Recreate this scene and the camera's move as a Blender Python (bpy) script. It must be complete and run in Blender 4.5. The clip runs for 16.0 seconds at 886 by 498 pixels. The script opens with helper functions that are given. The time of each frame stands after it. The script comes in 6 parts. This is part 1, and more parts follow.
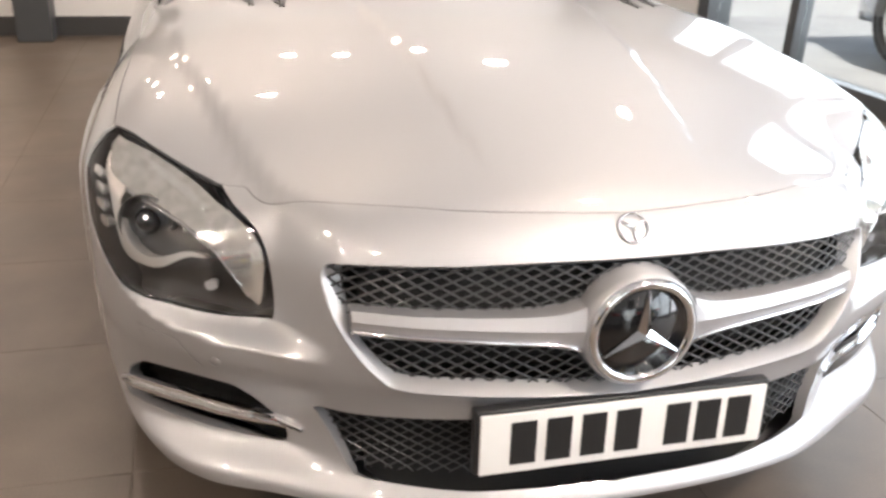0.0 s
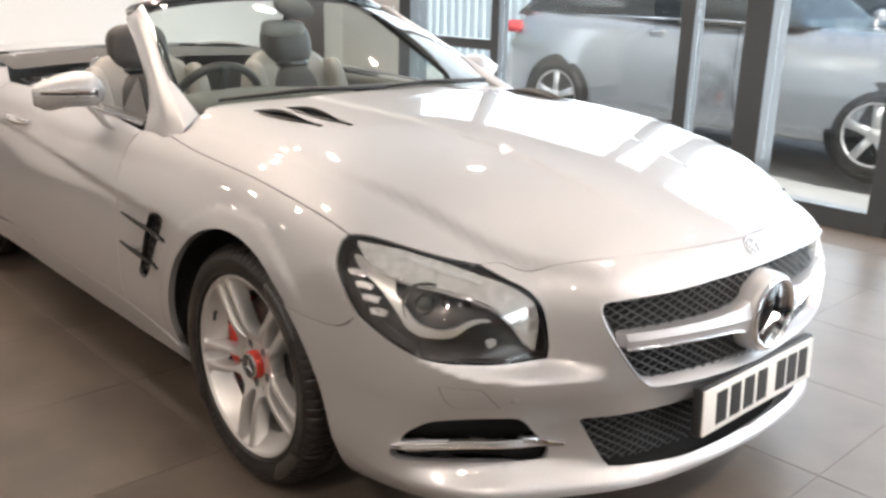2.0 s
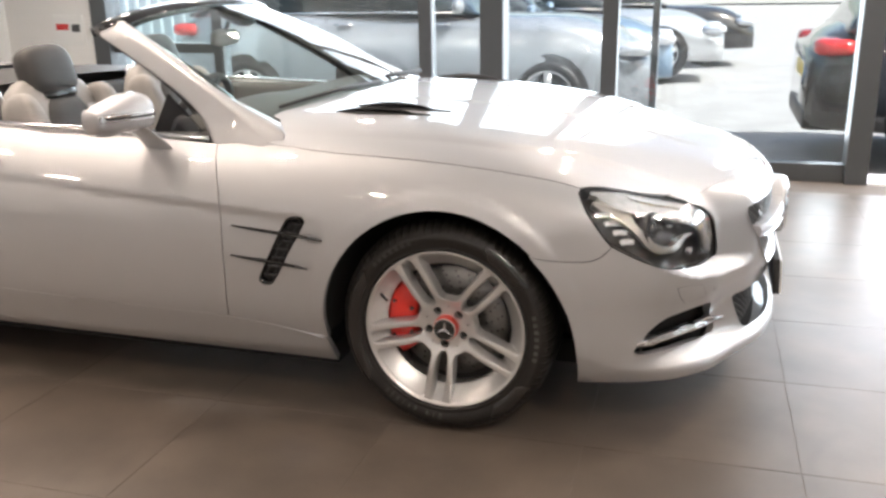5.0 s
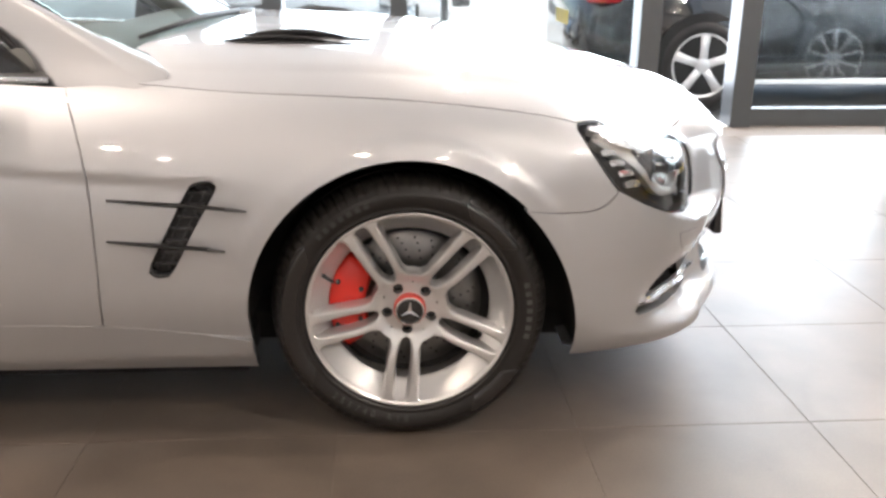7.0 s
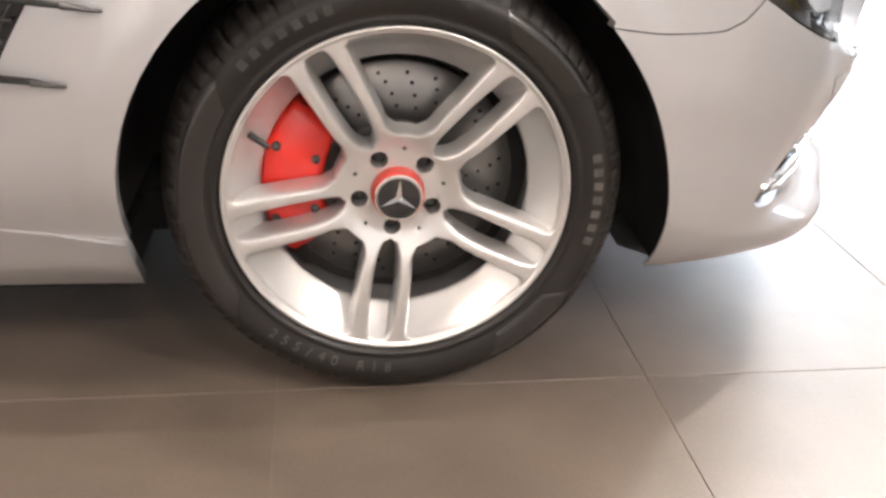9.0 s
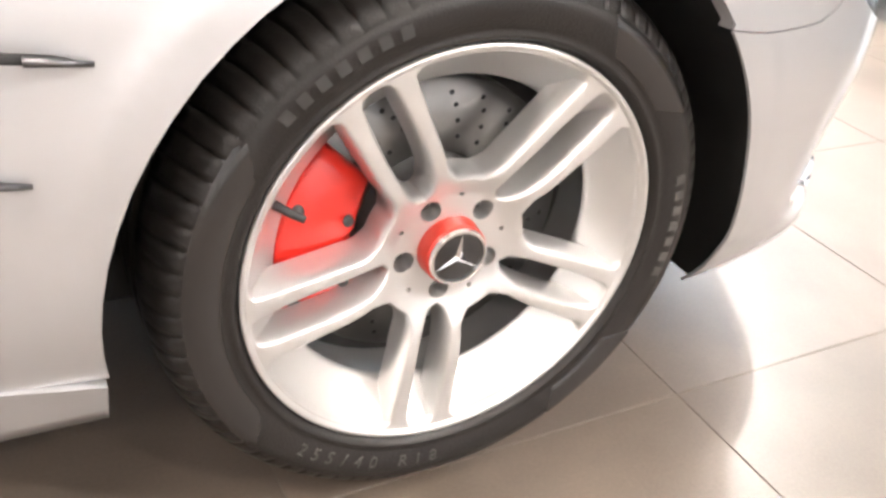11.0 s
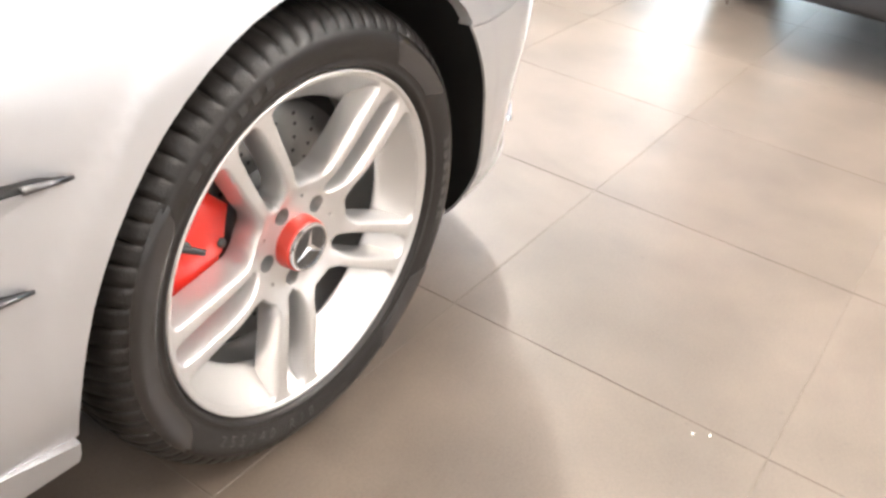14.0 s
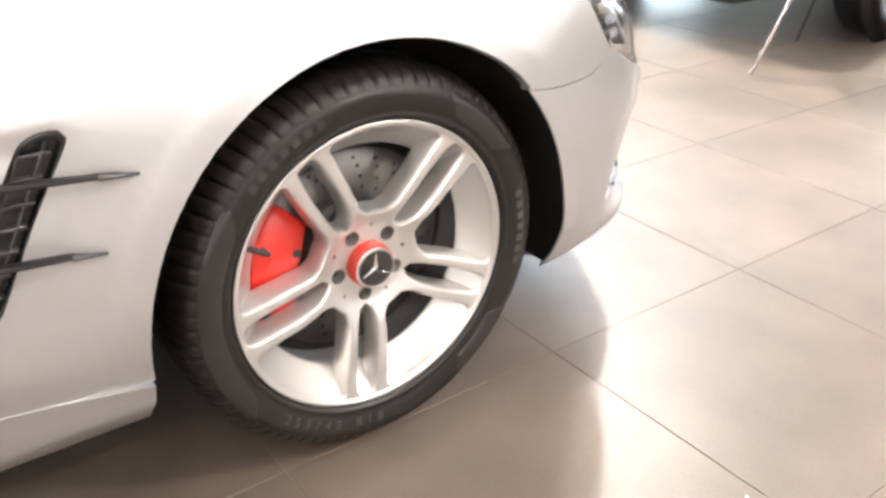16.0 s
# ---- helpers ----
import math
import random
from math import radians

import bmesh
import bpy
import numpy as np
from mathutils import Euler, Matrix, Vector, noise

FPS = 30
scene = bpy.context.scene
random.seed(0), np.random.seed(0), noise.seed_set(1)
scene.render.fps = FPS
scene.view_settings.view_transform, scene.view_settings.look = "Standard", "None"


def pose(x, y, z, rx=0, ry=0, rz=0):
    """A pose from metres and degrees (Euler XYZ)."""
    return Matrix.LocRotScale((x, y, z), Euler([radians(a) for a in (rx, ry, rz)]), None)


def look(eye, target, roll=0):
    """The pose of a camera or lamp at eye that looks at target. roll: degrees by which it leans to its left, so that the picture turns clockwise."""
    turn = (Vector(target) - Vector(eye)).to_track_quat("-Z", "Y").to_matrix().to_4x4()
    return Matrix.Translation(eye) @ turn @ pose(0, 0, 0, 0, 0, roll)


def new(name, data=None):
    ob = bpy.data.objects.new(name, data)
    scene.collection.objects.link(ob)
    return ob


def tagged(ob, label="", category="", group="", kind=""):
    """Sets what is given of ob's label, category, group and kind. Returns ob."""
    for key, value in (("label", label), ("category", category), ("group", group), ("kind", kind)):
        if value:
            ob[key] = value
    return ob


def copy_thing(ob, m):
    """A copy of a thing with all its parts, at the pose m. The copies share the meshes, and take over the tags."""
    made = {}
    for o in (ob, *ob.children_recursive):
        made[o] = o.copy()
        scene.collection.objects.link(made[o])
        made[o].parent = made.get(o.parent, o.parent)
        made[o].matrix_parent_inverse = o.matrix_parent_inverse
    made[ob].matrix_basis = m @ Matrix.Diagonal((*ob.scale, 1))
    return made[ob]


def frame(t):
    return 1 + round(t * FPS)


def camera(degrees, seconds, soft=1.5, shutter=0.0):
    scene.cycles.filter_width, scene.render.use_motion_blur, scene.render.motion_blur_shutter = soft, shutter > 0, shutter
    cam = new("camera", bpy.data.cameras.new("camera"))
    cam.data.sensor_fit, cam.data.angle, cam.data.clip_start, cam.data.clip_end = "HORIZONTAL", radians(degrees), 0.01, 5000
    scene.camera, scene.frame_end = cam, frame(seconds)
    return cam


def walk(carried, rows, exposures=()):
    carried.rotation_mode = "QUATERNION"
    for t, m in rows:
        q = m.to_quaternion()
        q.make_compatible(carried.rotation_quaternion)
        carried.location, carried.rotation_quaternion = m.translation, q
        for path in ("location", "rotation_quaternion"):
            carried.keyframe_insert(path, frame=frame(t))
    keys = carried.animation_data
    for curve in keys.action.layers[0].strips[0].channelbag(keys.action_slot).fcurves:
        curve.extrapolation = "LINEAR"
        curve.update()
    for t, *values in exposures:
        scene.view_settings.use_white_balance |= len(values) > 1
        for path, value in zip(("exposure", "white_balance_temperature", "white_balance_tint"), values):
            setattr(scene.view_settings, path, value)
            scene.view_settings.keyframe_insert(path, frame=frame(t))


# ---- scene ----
cam = camera(53.74, 16.0, soft=2.8, shutter=0.4)
PATH = [
    (0, (2.0810, -0.6401, 1.2241), (0.3088, -0.1552, 0.4342), 2.35),
    (0.5, (2.0709, -0.9230, 1.2339), (0.3520, -0.2111, 0.5002), 2.30),
    (1, (2.0246, -1.2454, 1.2605), (0.3996, -0.3033, 0.5737), 2.12),
    (1.5, (1.9810, -1.5521, 1.2792), (0.4352, -0.4458, 0.6574), 0.99),
    (2, (1.8907, -1.9202, 1.2924), (0.4771, -0.6273, 0.7179), 1.45),
    (2.5, (1.7816, -2.2483, 1.3002), (0.5020, -0.8146, 0.7459), 1.34),
    (3, (1.6169, -2.5140, 1.3084), (0.4699, -0.9691, 0.7630), 0.62),
    (5.5, (0.4823, -3.2052, 1.2917), (0.0836, -1.3356, 0.7039), -0.94),
    (6, (0.2770, -3.1086, 1.2256), (0.0513, -1.2146, 0.6239), -0.84),
    (6.5, (0.0968, -2.9522, 1.1807), (0.0418, -1.0540, 0.5530), -0.52),
    (7, (-0.0328, -2.7730, 1.1328), (0.0763, -0.8833, 0.4871), 0.38),
    (7.5, (-0.1031, -2.5738, 1.1228), (0.1312, -0.7150, 0.4227), 2.58),
    (8, (-0.1116, -2.3436, 1.0550), (0.1721, -0.5243, 0.2743), 4.65),
    (8.5, (-0.1025, -2.1486, 0.9501), (0.1765, -0.3711, 0.0768), 4.18),
    (9, (-0.1017, -1.9856, 0.8403), (0.1627, -0.2355, -0.0909), 3.38),
    (11.3, (-0.4917, -1.5125, 0.8335), (0.5197, -0.1645, -0.2436), 7.87),
    (11.5, (-0.5349, -1.4818, 0.8466), (0.5831, -0.2364, -0.2462), 8.38),
    (12, (-0.6407, -1.4141, 0.8949), (0.7034, -0.4700, -0.2379), 9.67),
    (12.5, (-0.7136, -1.4644, 0.9070), (0.7051, -0.6091, -0.1868), 3.17),
    (13, (-0.7532, -1.4941, 0.9382), (0.7216, -0.6860, -0.1447), 2.29),
    (13.5, (-0.7515, -1.5124, 0.9513), (0.7375, -0.6736, -0.1004), 3.84),
    (14, (-0.7291, -1.5160, 0.9737), (0.6847, -0.6610, -0.0988), 7.28),
    (14.5, (-0.6918, -1.6546, 1.0035), (0.6313, -0.5588, -0.0315), 5.26),
    (15, (-0.6695, -1.7611, 1.0105), (0.5849, -0.4987, 0.1074), 3.85),
    (15.5, (-0.6489, -1.8545, 1.0106), (0.5137, -0.4788, 0.1438), 2.74),
    (16, (-0.6338, -1.9090, 1.0001), (0.4181, -0.4823, 0.0696), 0.94),
]
walk(cam, [(t, look(eye, target, roll)) for t, eye, target, roll in PATH],
     ((0, 0.62, 6580, 14), (1.5, 0.66, 6450, 12.5), (3, 0.68, 6420, 12), (6, 0.99, 6300, 12), (7.5, 1.22, 6230, 12), (8.5, 1.46, 6230, 13), (9, 1.88, 6200, 12.5), (11.5, 2.54, 5950, 10), (12.5, 2.53, 5940, 9), (14, 2.42, 5940, 9), (15, 2.28, 5990, 9), (16, 2.28, 6060, 10)))

# ---- world, daylight, lamps ----
world = bpy.data.worlds.new("world")
scene.world = world
world.use_nodes = True
wn = world.node_tree.nodes
wsky = wn.new("ShaderNodeTexSky")
wsky.sky_type, wsky.sun_disc = "NISHITA", False
wsky.sun_elevation, wsky.sun_rotation = radians(48), radians(104)
wsky.dust_density, wsky.air_density = 4.0, 1.5
wn["Background"].inputs["Strength"].default_value = 0.15
world.node_tree.links.new(wsky.outputs["Color"], wn["Background"].inputs["Color"])

sun = new("sun", bpy.data.lights.new("sun", "SUN"))
sun.data.energy, sun.data.angle, sun.data.color = 5.0, radians(1), (1.0, 0.97, 0.93)
sun.matrix_world = look((12, -3, 13.7), (0, 0, 0))

GLASS_Y = 3.14      # the glazed front of the showroom
ROOM_X0, ROOM_X1 = -5.05, 8.6
ROOM_Y0 = -6.0
CEIL_Z = 2.9

# skylight that enters by the glazing
for k, (cx, w) in enumerate(((-1.9, 5.6), (3.9, 5.0))):
    sky_in = new("window_light", bpy.data.lights.new("window_light", "AREA"))
    sky_in.data.shape, sky_in.data.size, sky_in.data.size_y = "RECTANGLE", w, 2.7
    sky_in.data.energy, sky_in.data.color = (150, 210)[k], (0.90, 0.95, 1.0)
    sky_in.matrix_world = look((cx, GLASS_Y + 0.25, 1.55), (cx, 0, 1.0))
sky_in = new("window_light", bpy.data.lights.new("window_light", "AREA"))
sky_in.data.shape, sky_in.data.size, sky_in.data.size_y = "RECTANGLE", 5.0, 2.7
sky_in.data.energy, sky_in.data.color = 155, (0.88, 0.94, 1.0)
sky_in.matrix_world = look((ROOM_X1 + 0.25, 0.2, 1.55), (0, 0.2, 1.0))

# twin and single downlights over the rear of the roadster; the lamps after them are added fill
SPOTS = [(-3.0, 0.52), (-3.0, -0.45), (-2.9, -0.08), (-3.3, -1.85), (-1.5, 1.72), (-1.5, -0.78), (-2.1, -1.45), (-4.5, -2.3)]
# unseen fill lamps for the nose and the flank
SPOTS += [(2.3, -1.5), (-0.6, -4.5)]
# assumed grid, unseen; its y = -5.4 row brightens the south wall
SPOTS += [(x, y) for x in (0.5, 2.8, 4.6, 6.4) for y in (-5.4, -3.4, 0.8, 2.3)] + [(x, y) for x in (-4.0, -1.6) for y in (-5.4, -3.6)]

# ---- materials ----
def material(name, color, rough=0.5, metal=0.0, coat=0.0, vary=0.06, scale=8.0, bump=0.0, bump_scale=120.0, spec=0.5, fine=60.0):
    """A principled surface with slow stains, fine grain and a little relief."""
    m = bpy.data.materials.new(name)
    m.use_nodes = True
    nt = m.node_tree
    b = nt.nodes["Principled BSDF"]
    b.inputs["Metallic"].default_value = metal
    b.inputs["Coat Weight"].default_value = coat
    b.inputs["Coat Roughness"].default_value = 0.025
    b.inputs["Specular IOR Level"].default_value = spec
    geo = nt.nodes.new("ShaderNodeNewGeometry")
    n1, n2 = nt.nodes.new("ShaderNodeTexNoise"), nt.nodes.new("ShaderNodeTexNoise")
    n1.inputs["Scale"].default_value, n2.inputs["Scale"].default_value = scale, fine
    n1.inputs["Detail"].default_value = 4
    for n in (n1, n2):
        nt.links.new(geo.outputs["Position"], n.inputs["Vector"])
    add = nt.nodes.new("ShaderNodeMath")
    add.operation = "MULTIPLY_ADD"
    nt.links.new(n2.outputs["Fac"], add.inputs[0])
    add.inputs[1].default_value = 0.5
    nt.links.new(n1.outputs["Fac"], add.inputs[2])
    ramp = nt.nodes.new("ShaderNodeMapRange")
    ramp.inputs["From Min"].default_value, ramp.inputs["From Max"].default_value = 0.4, 1.1
    ramp.inputs["To Min"].default_value, ramp.inputs["To Max"].default_value = 1 - vary, 1 + vary
    nt.links.new(add.outputs[0], ramp.inputs["Value"])
    mul = nt.nodes.new("ShaderNodeVectorMath")
    mul.operation = "SCALE"
    mul.inputs[0].default_value = color
    nt.links.new(ramp.outputs[0], mul.inputs["Scale"])
    nt.links.new(mul.outputs[0], b.inputs["Base Color"])
    rr = nt.nodes.new("ShaderNodeMapRange")
    rr.inputs["From Min"].default_value, rr.inputs["From Max"].default_value = 0.2, 0.8
    rr.inputs["To Min"].default_value, rr.inputs["To Max"].default_value = max(rough * 0.98, 0.0), min(rough * 1.02, 1.0)
    nt.links.new(n1.outputs["Fac"], rr.inputs["Value"])
    nt.links.new(rr.outputs[0], b.inputs["Roughness"])
    if bump:
        n3, bp = nt.nodes.new("ShaderNodeTexNoise"), nt.nodes.new("ShaderNodeBump")
        n3.inputs["Scale"].default_value = bump_scale
        nt.links.new(geo.outputs["Position"], n3.inputs["Vector"])
        bp.inputs["Strength"].default_value, bp.inputs["Distance"].default_value = bump, 0.004
        nt.links.new(n3.outputs["Fac"], bp.inputs["Height"])
        nt.links.new(bp.outputs[0], b.inputs["Normal"])
    return m


def glass_material(name, color, rough=0.0, clear=0.85):
    """Thin glazing: mostly clear, with a mirror-like sheen that grows at grazing angles."""
    m = bpy.data.materials.new(name)
    m.use_nodes = True
    nt = m.node_tree
    nt.nodes.remove(nt.nodes["Principled BSDF"])
    out = nt.nodes["Material Output"]
    tr, gl, mix, fr = (nt.nodes.new(k) for k in ("ShaderNodeBsdfTransparent", "ShaderNodeBsdfGlossy", "ShaderNodeMixShader", "ShaderNodeLayerWeight"))
    pw, ma = nt.nodes.new("ShaderNodeMath"), nt.nodes.new("ShaderNodeMath")
    tr.inputs["Color"].default_value = (*color, 1)
    gl.inputs["Roughness"].default_value = rough
    pw.operation, ma.operation = "POWER", "MULTIPLY_ADD"
    fr.inputs["Blend"].default_value = 0.5
    pw.inputs[1].default_value = 5.0
    ma.inputs[1].default_value, ma.inputs[2].default_value = 0.9, 0.06
    nt.links.new(fr.outputs["Facing"], pw.inputs[0])
    nt.links.new(pw.outputs[0], ma.inputs[0])
    nt.links.new(ma.outputs[0], mix.inputs["Fac"])
    nt.links.new(tr.outputs[0], mix.inputs[1])
    nt.links.new(gl.outputs[0], mix.inputs[2])
    nt.links.new(mix.outputs[0], out.inputs["Surface"])
    return m


def glow_material(name, color, strength):
    m = bpy.data.materials.new(name)
    m.use_nodes = True
    b = m.node_tree.nodes["Principled BSDF"]
    b.inputs["Base Color"].default_value = (*color, 1)
    b.inputs["Emission Color"].default_value = (*color, 1)
    b.inputs["Emission Strength"].default_value = strength
    return m


def tile_material(name, color):
    """Honed porcelain: cloudy mottling, fine specks, worn and cleaner patches, and a slight shift from tile to tile."""
    m = material(name, color, 0.40, 0, 0, 0.26, 4.5, 0.0, 60, 0.5, 190)
    nt = m.node_tree
    b = nt.nodes["Principled BSDF"]
    base = b.inputs["Base Color"].links[0].from_socket
    geo, info = nt.nodes.new("ShaderNodeNewGeometry"), nt.nodes.new("ShaderNodeObjectInfo")
    vein, spot, smear = (nt.nodes.new("ShaderNodeTexNoise") for _ in range(3))
    for n, sc, det in ((vein, 1.6, 8), (spot, 26.0, 3), (smear, 0.9, 5)):
        n.inputs["Scale"].default_value, n.inputs["Detail"].default_value = sc, det
        nt.links.new(geo.outputs["Position"], n.inputs["Vector"])
    vein.inputs["Distortion"].default_value = 1.6
    def span(src, a, c, lo, hi):
        r = nt.nodes.new("ShaderNodeMapRange")
        for key, v in (("From Min", a), ("From Max", c), ("To Min", lo), ("To Max", hi)):
            r.inputs[key].default_value = v
        nt.links.new(src, r.inputs["Value"])
        return r.outputs[0]
    def times(p, q):
        x = nt.nodes.new("ShaderNodeMath")
        x.operation = "MULTIPLY"
        nt.links.new(p, x.inputs[0])
        nt.links.new(q, x.inputs[1])
        return x.outputs[0]
    k = times(times(span(vein.outputs["Fac"], 0.32, 0.68, 0.84, 1.14), span(info.outputs["Random"], 0, 1, 0.95, 1.05)), span(spot.outputs["Fac"], 0.70, 0.80, 1.0, 0.72))
    sc = nt.nodes.new("ShaderNodeVectorMath")
    sc.operation = "SCALE"
    nt.links.new(base, sc.inputs[0])
    nt.links.new(k, sc.inputs["Scale"])
    nt.links.new(sc.outputs[0], b.inputs["Base Color"])
    nt.links.new(times(span(smear.outputs["Fac"], 0.3, 0.7, 0.34, 0.46), span(vein.outputs["Fac"], 0.3, 0.7, 0.94, 1.06)), b.inputs["Roughness"])
    return m


SILVER = material("silver_paint", (0.475, 0.478, 0.49), 0.53, 0.72, 1.0, 0.015, 3.0, 0.0, 100.0, 0.5, 900.0)
SILVER.node_tree.nodes["Principled BSDF"].inputs["Coat IOR"].default_value = 1.75
SILVER.node_tree.nodes["Principled BSDF"].inputs["Coat Roughness"].default_value = 0.015
TRIM_SILVER = material("satin_silver", (0.66, 0.65, 0.63), 0.30, 0.85, 0.3, 0.03)
CHROME = material("chrome", (0.86, 0.86, 0.87), 0.06, 1.0, 0, 0.02)
DARK_CHROME = material("dark_chrome", (0.13, 0.13, 0.135), 0.3, 1.0, 0, 0.05)
GRILLE_BLACK = material("grille_black", (0.062, 0.062, 0.064), 0.28, 0.4, 0.3, 0.1)
BLACK_GLOSS = material("gloss_black", (0.012, 0.012, 0.013), 0.12, 0, 0.6, 0.1)
BLACK_PLASTIC = material("black_plastic", (0.022, 0.022, 0.023), 0.45, 0, 0, 0.15, 20, 0.15, 300)
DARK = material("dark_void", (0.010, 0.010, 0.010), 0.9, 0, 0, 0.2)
RUBBER = material("tyre_rubber", (0.0115, 0.0100, 0.0090), 0.42, 0, 0, 0.18, 14, 0.2, 400, 0.36)
RUBBER_SHINE = material("polished_tyre_rubber", (0.0125, 0.0112, 0.0108), 0.22, 0, 0.2, 0.2, 10, 0.0, 100, 0.6)
RUBBER_MARK = material("worn_rubber_lettering", (0.030, 0.029, 0.028), 0.6, 0, 0, 0.2, 40)
PALE_MARK = material("pale_tyre_lettering", (0.055, 0.052, 0.048), 0.6, 0, 0, 0.3, 60)
ALLOY = material("alloy_silver", (0.585, 0.58, 0.575), 0.34, 0.72, 0.25, 0.04, 12, 0.0, 100, 0.5, 700)
LAMP_GREY = material("lamp_housing_grey", (0.075, 0.072, 0.07), 0.28, 0.6, 0.3, 0.1, 30)
DISC = material("brake_disc_steel", (0.20, 0.195, 0.19), 0.34, 0.9, 0, 0.1, 40)
HUB_DARK = material("dark_cast_iron", (0.06, 0.06, 0.06), 0.6, 0.3, 0, 0.2, 40)
CALIPER = material("caliper_red", (0.62, 0.022, 0.012), 0.32, 0, 0.4, 0.08, 20)
RED_RING = material("red_anodised_ring", (0.44, 0.032, 0.018), 0.35, 0.2, 0.3, 0.12, 60)
PLATE_WHITE = material("plate_white", (0.80, 0.80, 0.78), 0.35, 0, 0.3, 0.02)
PLATE_BLACK = material("plate_black", (0.012, 0.012, 0.012), 0.45)
LEATHER_DARK = material("dark_leather", (0.045, 0.043, 0.042), 0.5, 0, 0, 0.15, 10, 0.25, 250)
LEATHER_GREY = material("grey_leather", (0.30, 0.285, 0.27), 0.5, 0, 0, 0.08, 10, 0.2, 250)
MIRROR_GREY = material("grey_mirror_shell", (0.28, 0.27, 0.25), 0.4, 0, 0, 0.08, 20)
DASH = material("dash_soft_plastic", (0.055, 0.058, 0.055), 0.6, 0, 0, 0.1, 10, 0.2, 300)
TILE = tile_material("floor_tile", (0.104, 0.083, 0.066))
GROUT = material("tile_grout", (0.130, 0.108, 0.09), 0.85, 0, 0, 0.2, 30)
WALL_WHITE = material("white_wall_paint", (0.80, 0.79, 0.77), 0.6, 0, 0, 0.02, 1.5, 0.05, 200)
# grey only to cut the bounce from the unseen south wall
WALL_DIMMED = material("dimmed_wall_paint", (0.56, 0.55, 0.54), 0.6, 0, 0, 0.02, 1.5, 0.05, 200)
SKIRT = material("dark_skirting", (0.05, 0.05, 0.05), 0.5)
FRAME_GREY = material("dark_grey_aluminium", (0.075, 0.08, 0.085), 0.4, 0.3, 0, 0.06)
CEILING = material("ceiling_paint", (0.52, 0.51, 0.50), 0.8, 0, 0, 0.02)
GLAZING = glass_material("shop_glazing", (0.93, 0.96, 0.96))
SCREEN = glass_material("windscreen_glass", (0.80, 0.88, 0.85))
LENS = glass_material("lamp_lens", (0.95, 0.95, 0.95))
CAR_GLASS = material("tinted_car_glass", (0.03, 0.04, 0.045), 0.05, 0, 0.5, 0.1)
LAMP_GLOW = glow_material("spot_lamp_glow", (1.0, 0.88, 0.72), 40.0)
ASPHALT = material("pale_paving", (0.34, 0.335, 0.325), 0.85, 0, 0, 0.2, 2.0, 0.4, 300)
POST_BROWN = material("dark_brown_paint", (0.075, 0.052, 0.042), 0.5, 0, 0, 0.12, 6)
CLADDING = material("pale_blue_cladding", (0.52, 0.60, 0.64), 0.55, 0, 0, 0.10, 3)
PAINT_GREY = material("grey_car_paint", (0.30, 0.32, 0.345), 0.26, 0.3, 0.8, 0.03)
PAINT_BLUE = material("blue_grey_car_paint", (0.15, 0.22, 0.30), 0.36, 0.3, 0.8, 0.03)
PAINT_BLACK = material("black_car_paint", (0.010, 0.011, 0.013), 0.14, 0, 0.9, 0.1)
PAINT_SILVER = material("light_silver_car_paint", (0.55, 0.56, 0.57), 0.3, 0.6, 0.8, 0.03)
TAIL_RED = material("tail_lamp_red", (0.55, 0.02, 0.02), 0.15, 0, 0.6, 0.05)
STRIP_CLEAR = material("faceted_lamp_strip", (0.80, 0.79, 0.77), 0.12, 0.75, 0.6, 0.20, 45)
CRYSTAL = material("ribbed_clear_lamp", (0.86, 0.86, 0.85), 0.10, 0.80, 0.5, 0.10, 60, 0.0, 120)
FIN_BLACK = material("matt_black_fin", (0.012, 0.012, 0.012), 0.6, 0, 0, 0.1, 20, 0.0, 100, 0.25)
PLATE_YELLOW = material("plate_yellow", (0.75, 0.52, 0.06), 0.4)
CLEAR_LAMP = material("clear_lamp", (0.70, 0.72, 0.75), 0.12, 0.5, 0.5, 0.05)
BRICK_FAR = material("far_building", (0.72, 0.70, 0.66), 0.8, 0, 0, 0.1)

# ---- building helpers ----
def part(name, bm, mat, parent=None, label="", smooth=True):
    """Links a bmesh as one mesh object under a thing."""
    me = bpy.data.meshes.new(name)
    bm.to_mesh(me)
    bm.free()
    me.materials.append(mat)
    if smooth:
        me.shade_smooth()
    ob = new(name, me)
    if parent:
        ob.parent = parent
    return tagged(ob, label)


def thing(name, label, category, place=None, group="", kind=""):
    ob = new(name)
    ob.empty_display_size = 0.1
    if place is not None:
        ob.matrix_world = place
    return tagged(ob, label, category, group, kind)


def box(bm, c, size, bevel=0.0, m=None, seg=2):
    r = bmesh.ops.create_cube(bm, size=1.0)
    vs = r["verts"]
    bmesh.ops.scale(bm, vec=size, verts=vs)
    if bevel:
        es = list({e for v in vs for e in v.link_edges})
        rb = bmesh.ops.bevel(bm, geom=es, offset=bevel, segments=seg, profile=0.7, affect="EDGES")
        vs = list({v for f in rb["faces"] for v in f.verts} | {v for v in vs if v.is_valid})
    bmesh.ops.translate(bm, vec=c, verts=vs)
    if m is not None:
        bmesh.ops.transform(bm, matrix=m, verts=vs)
    return vs


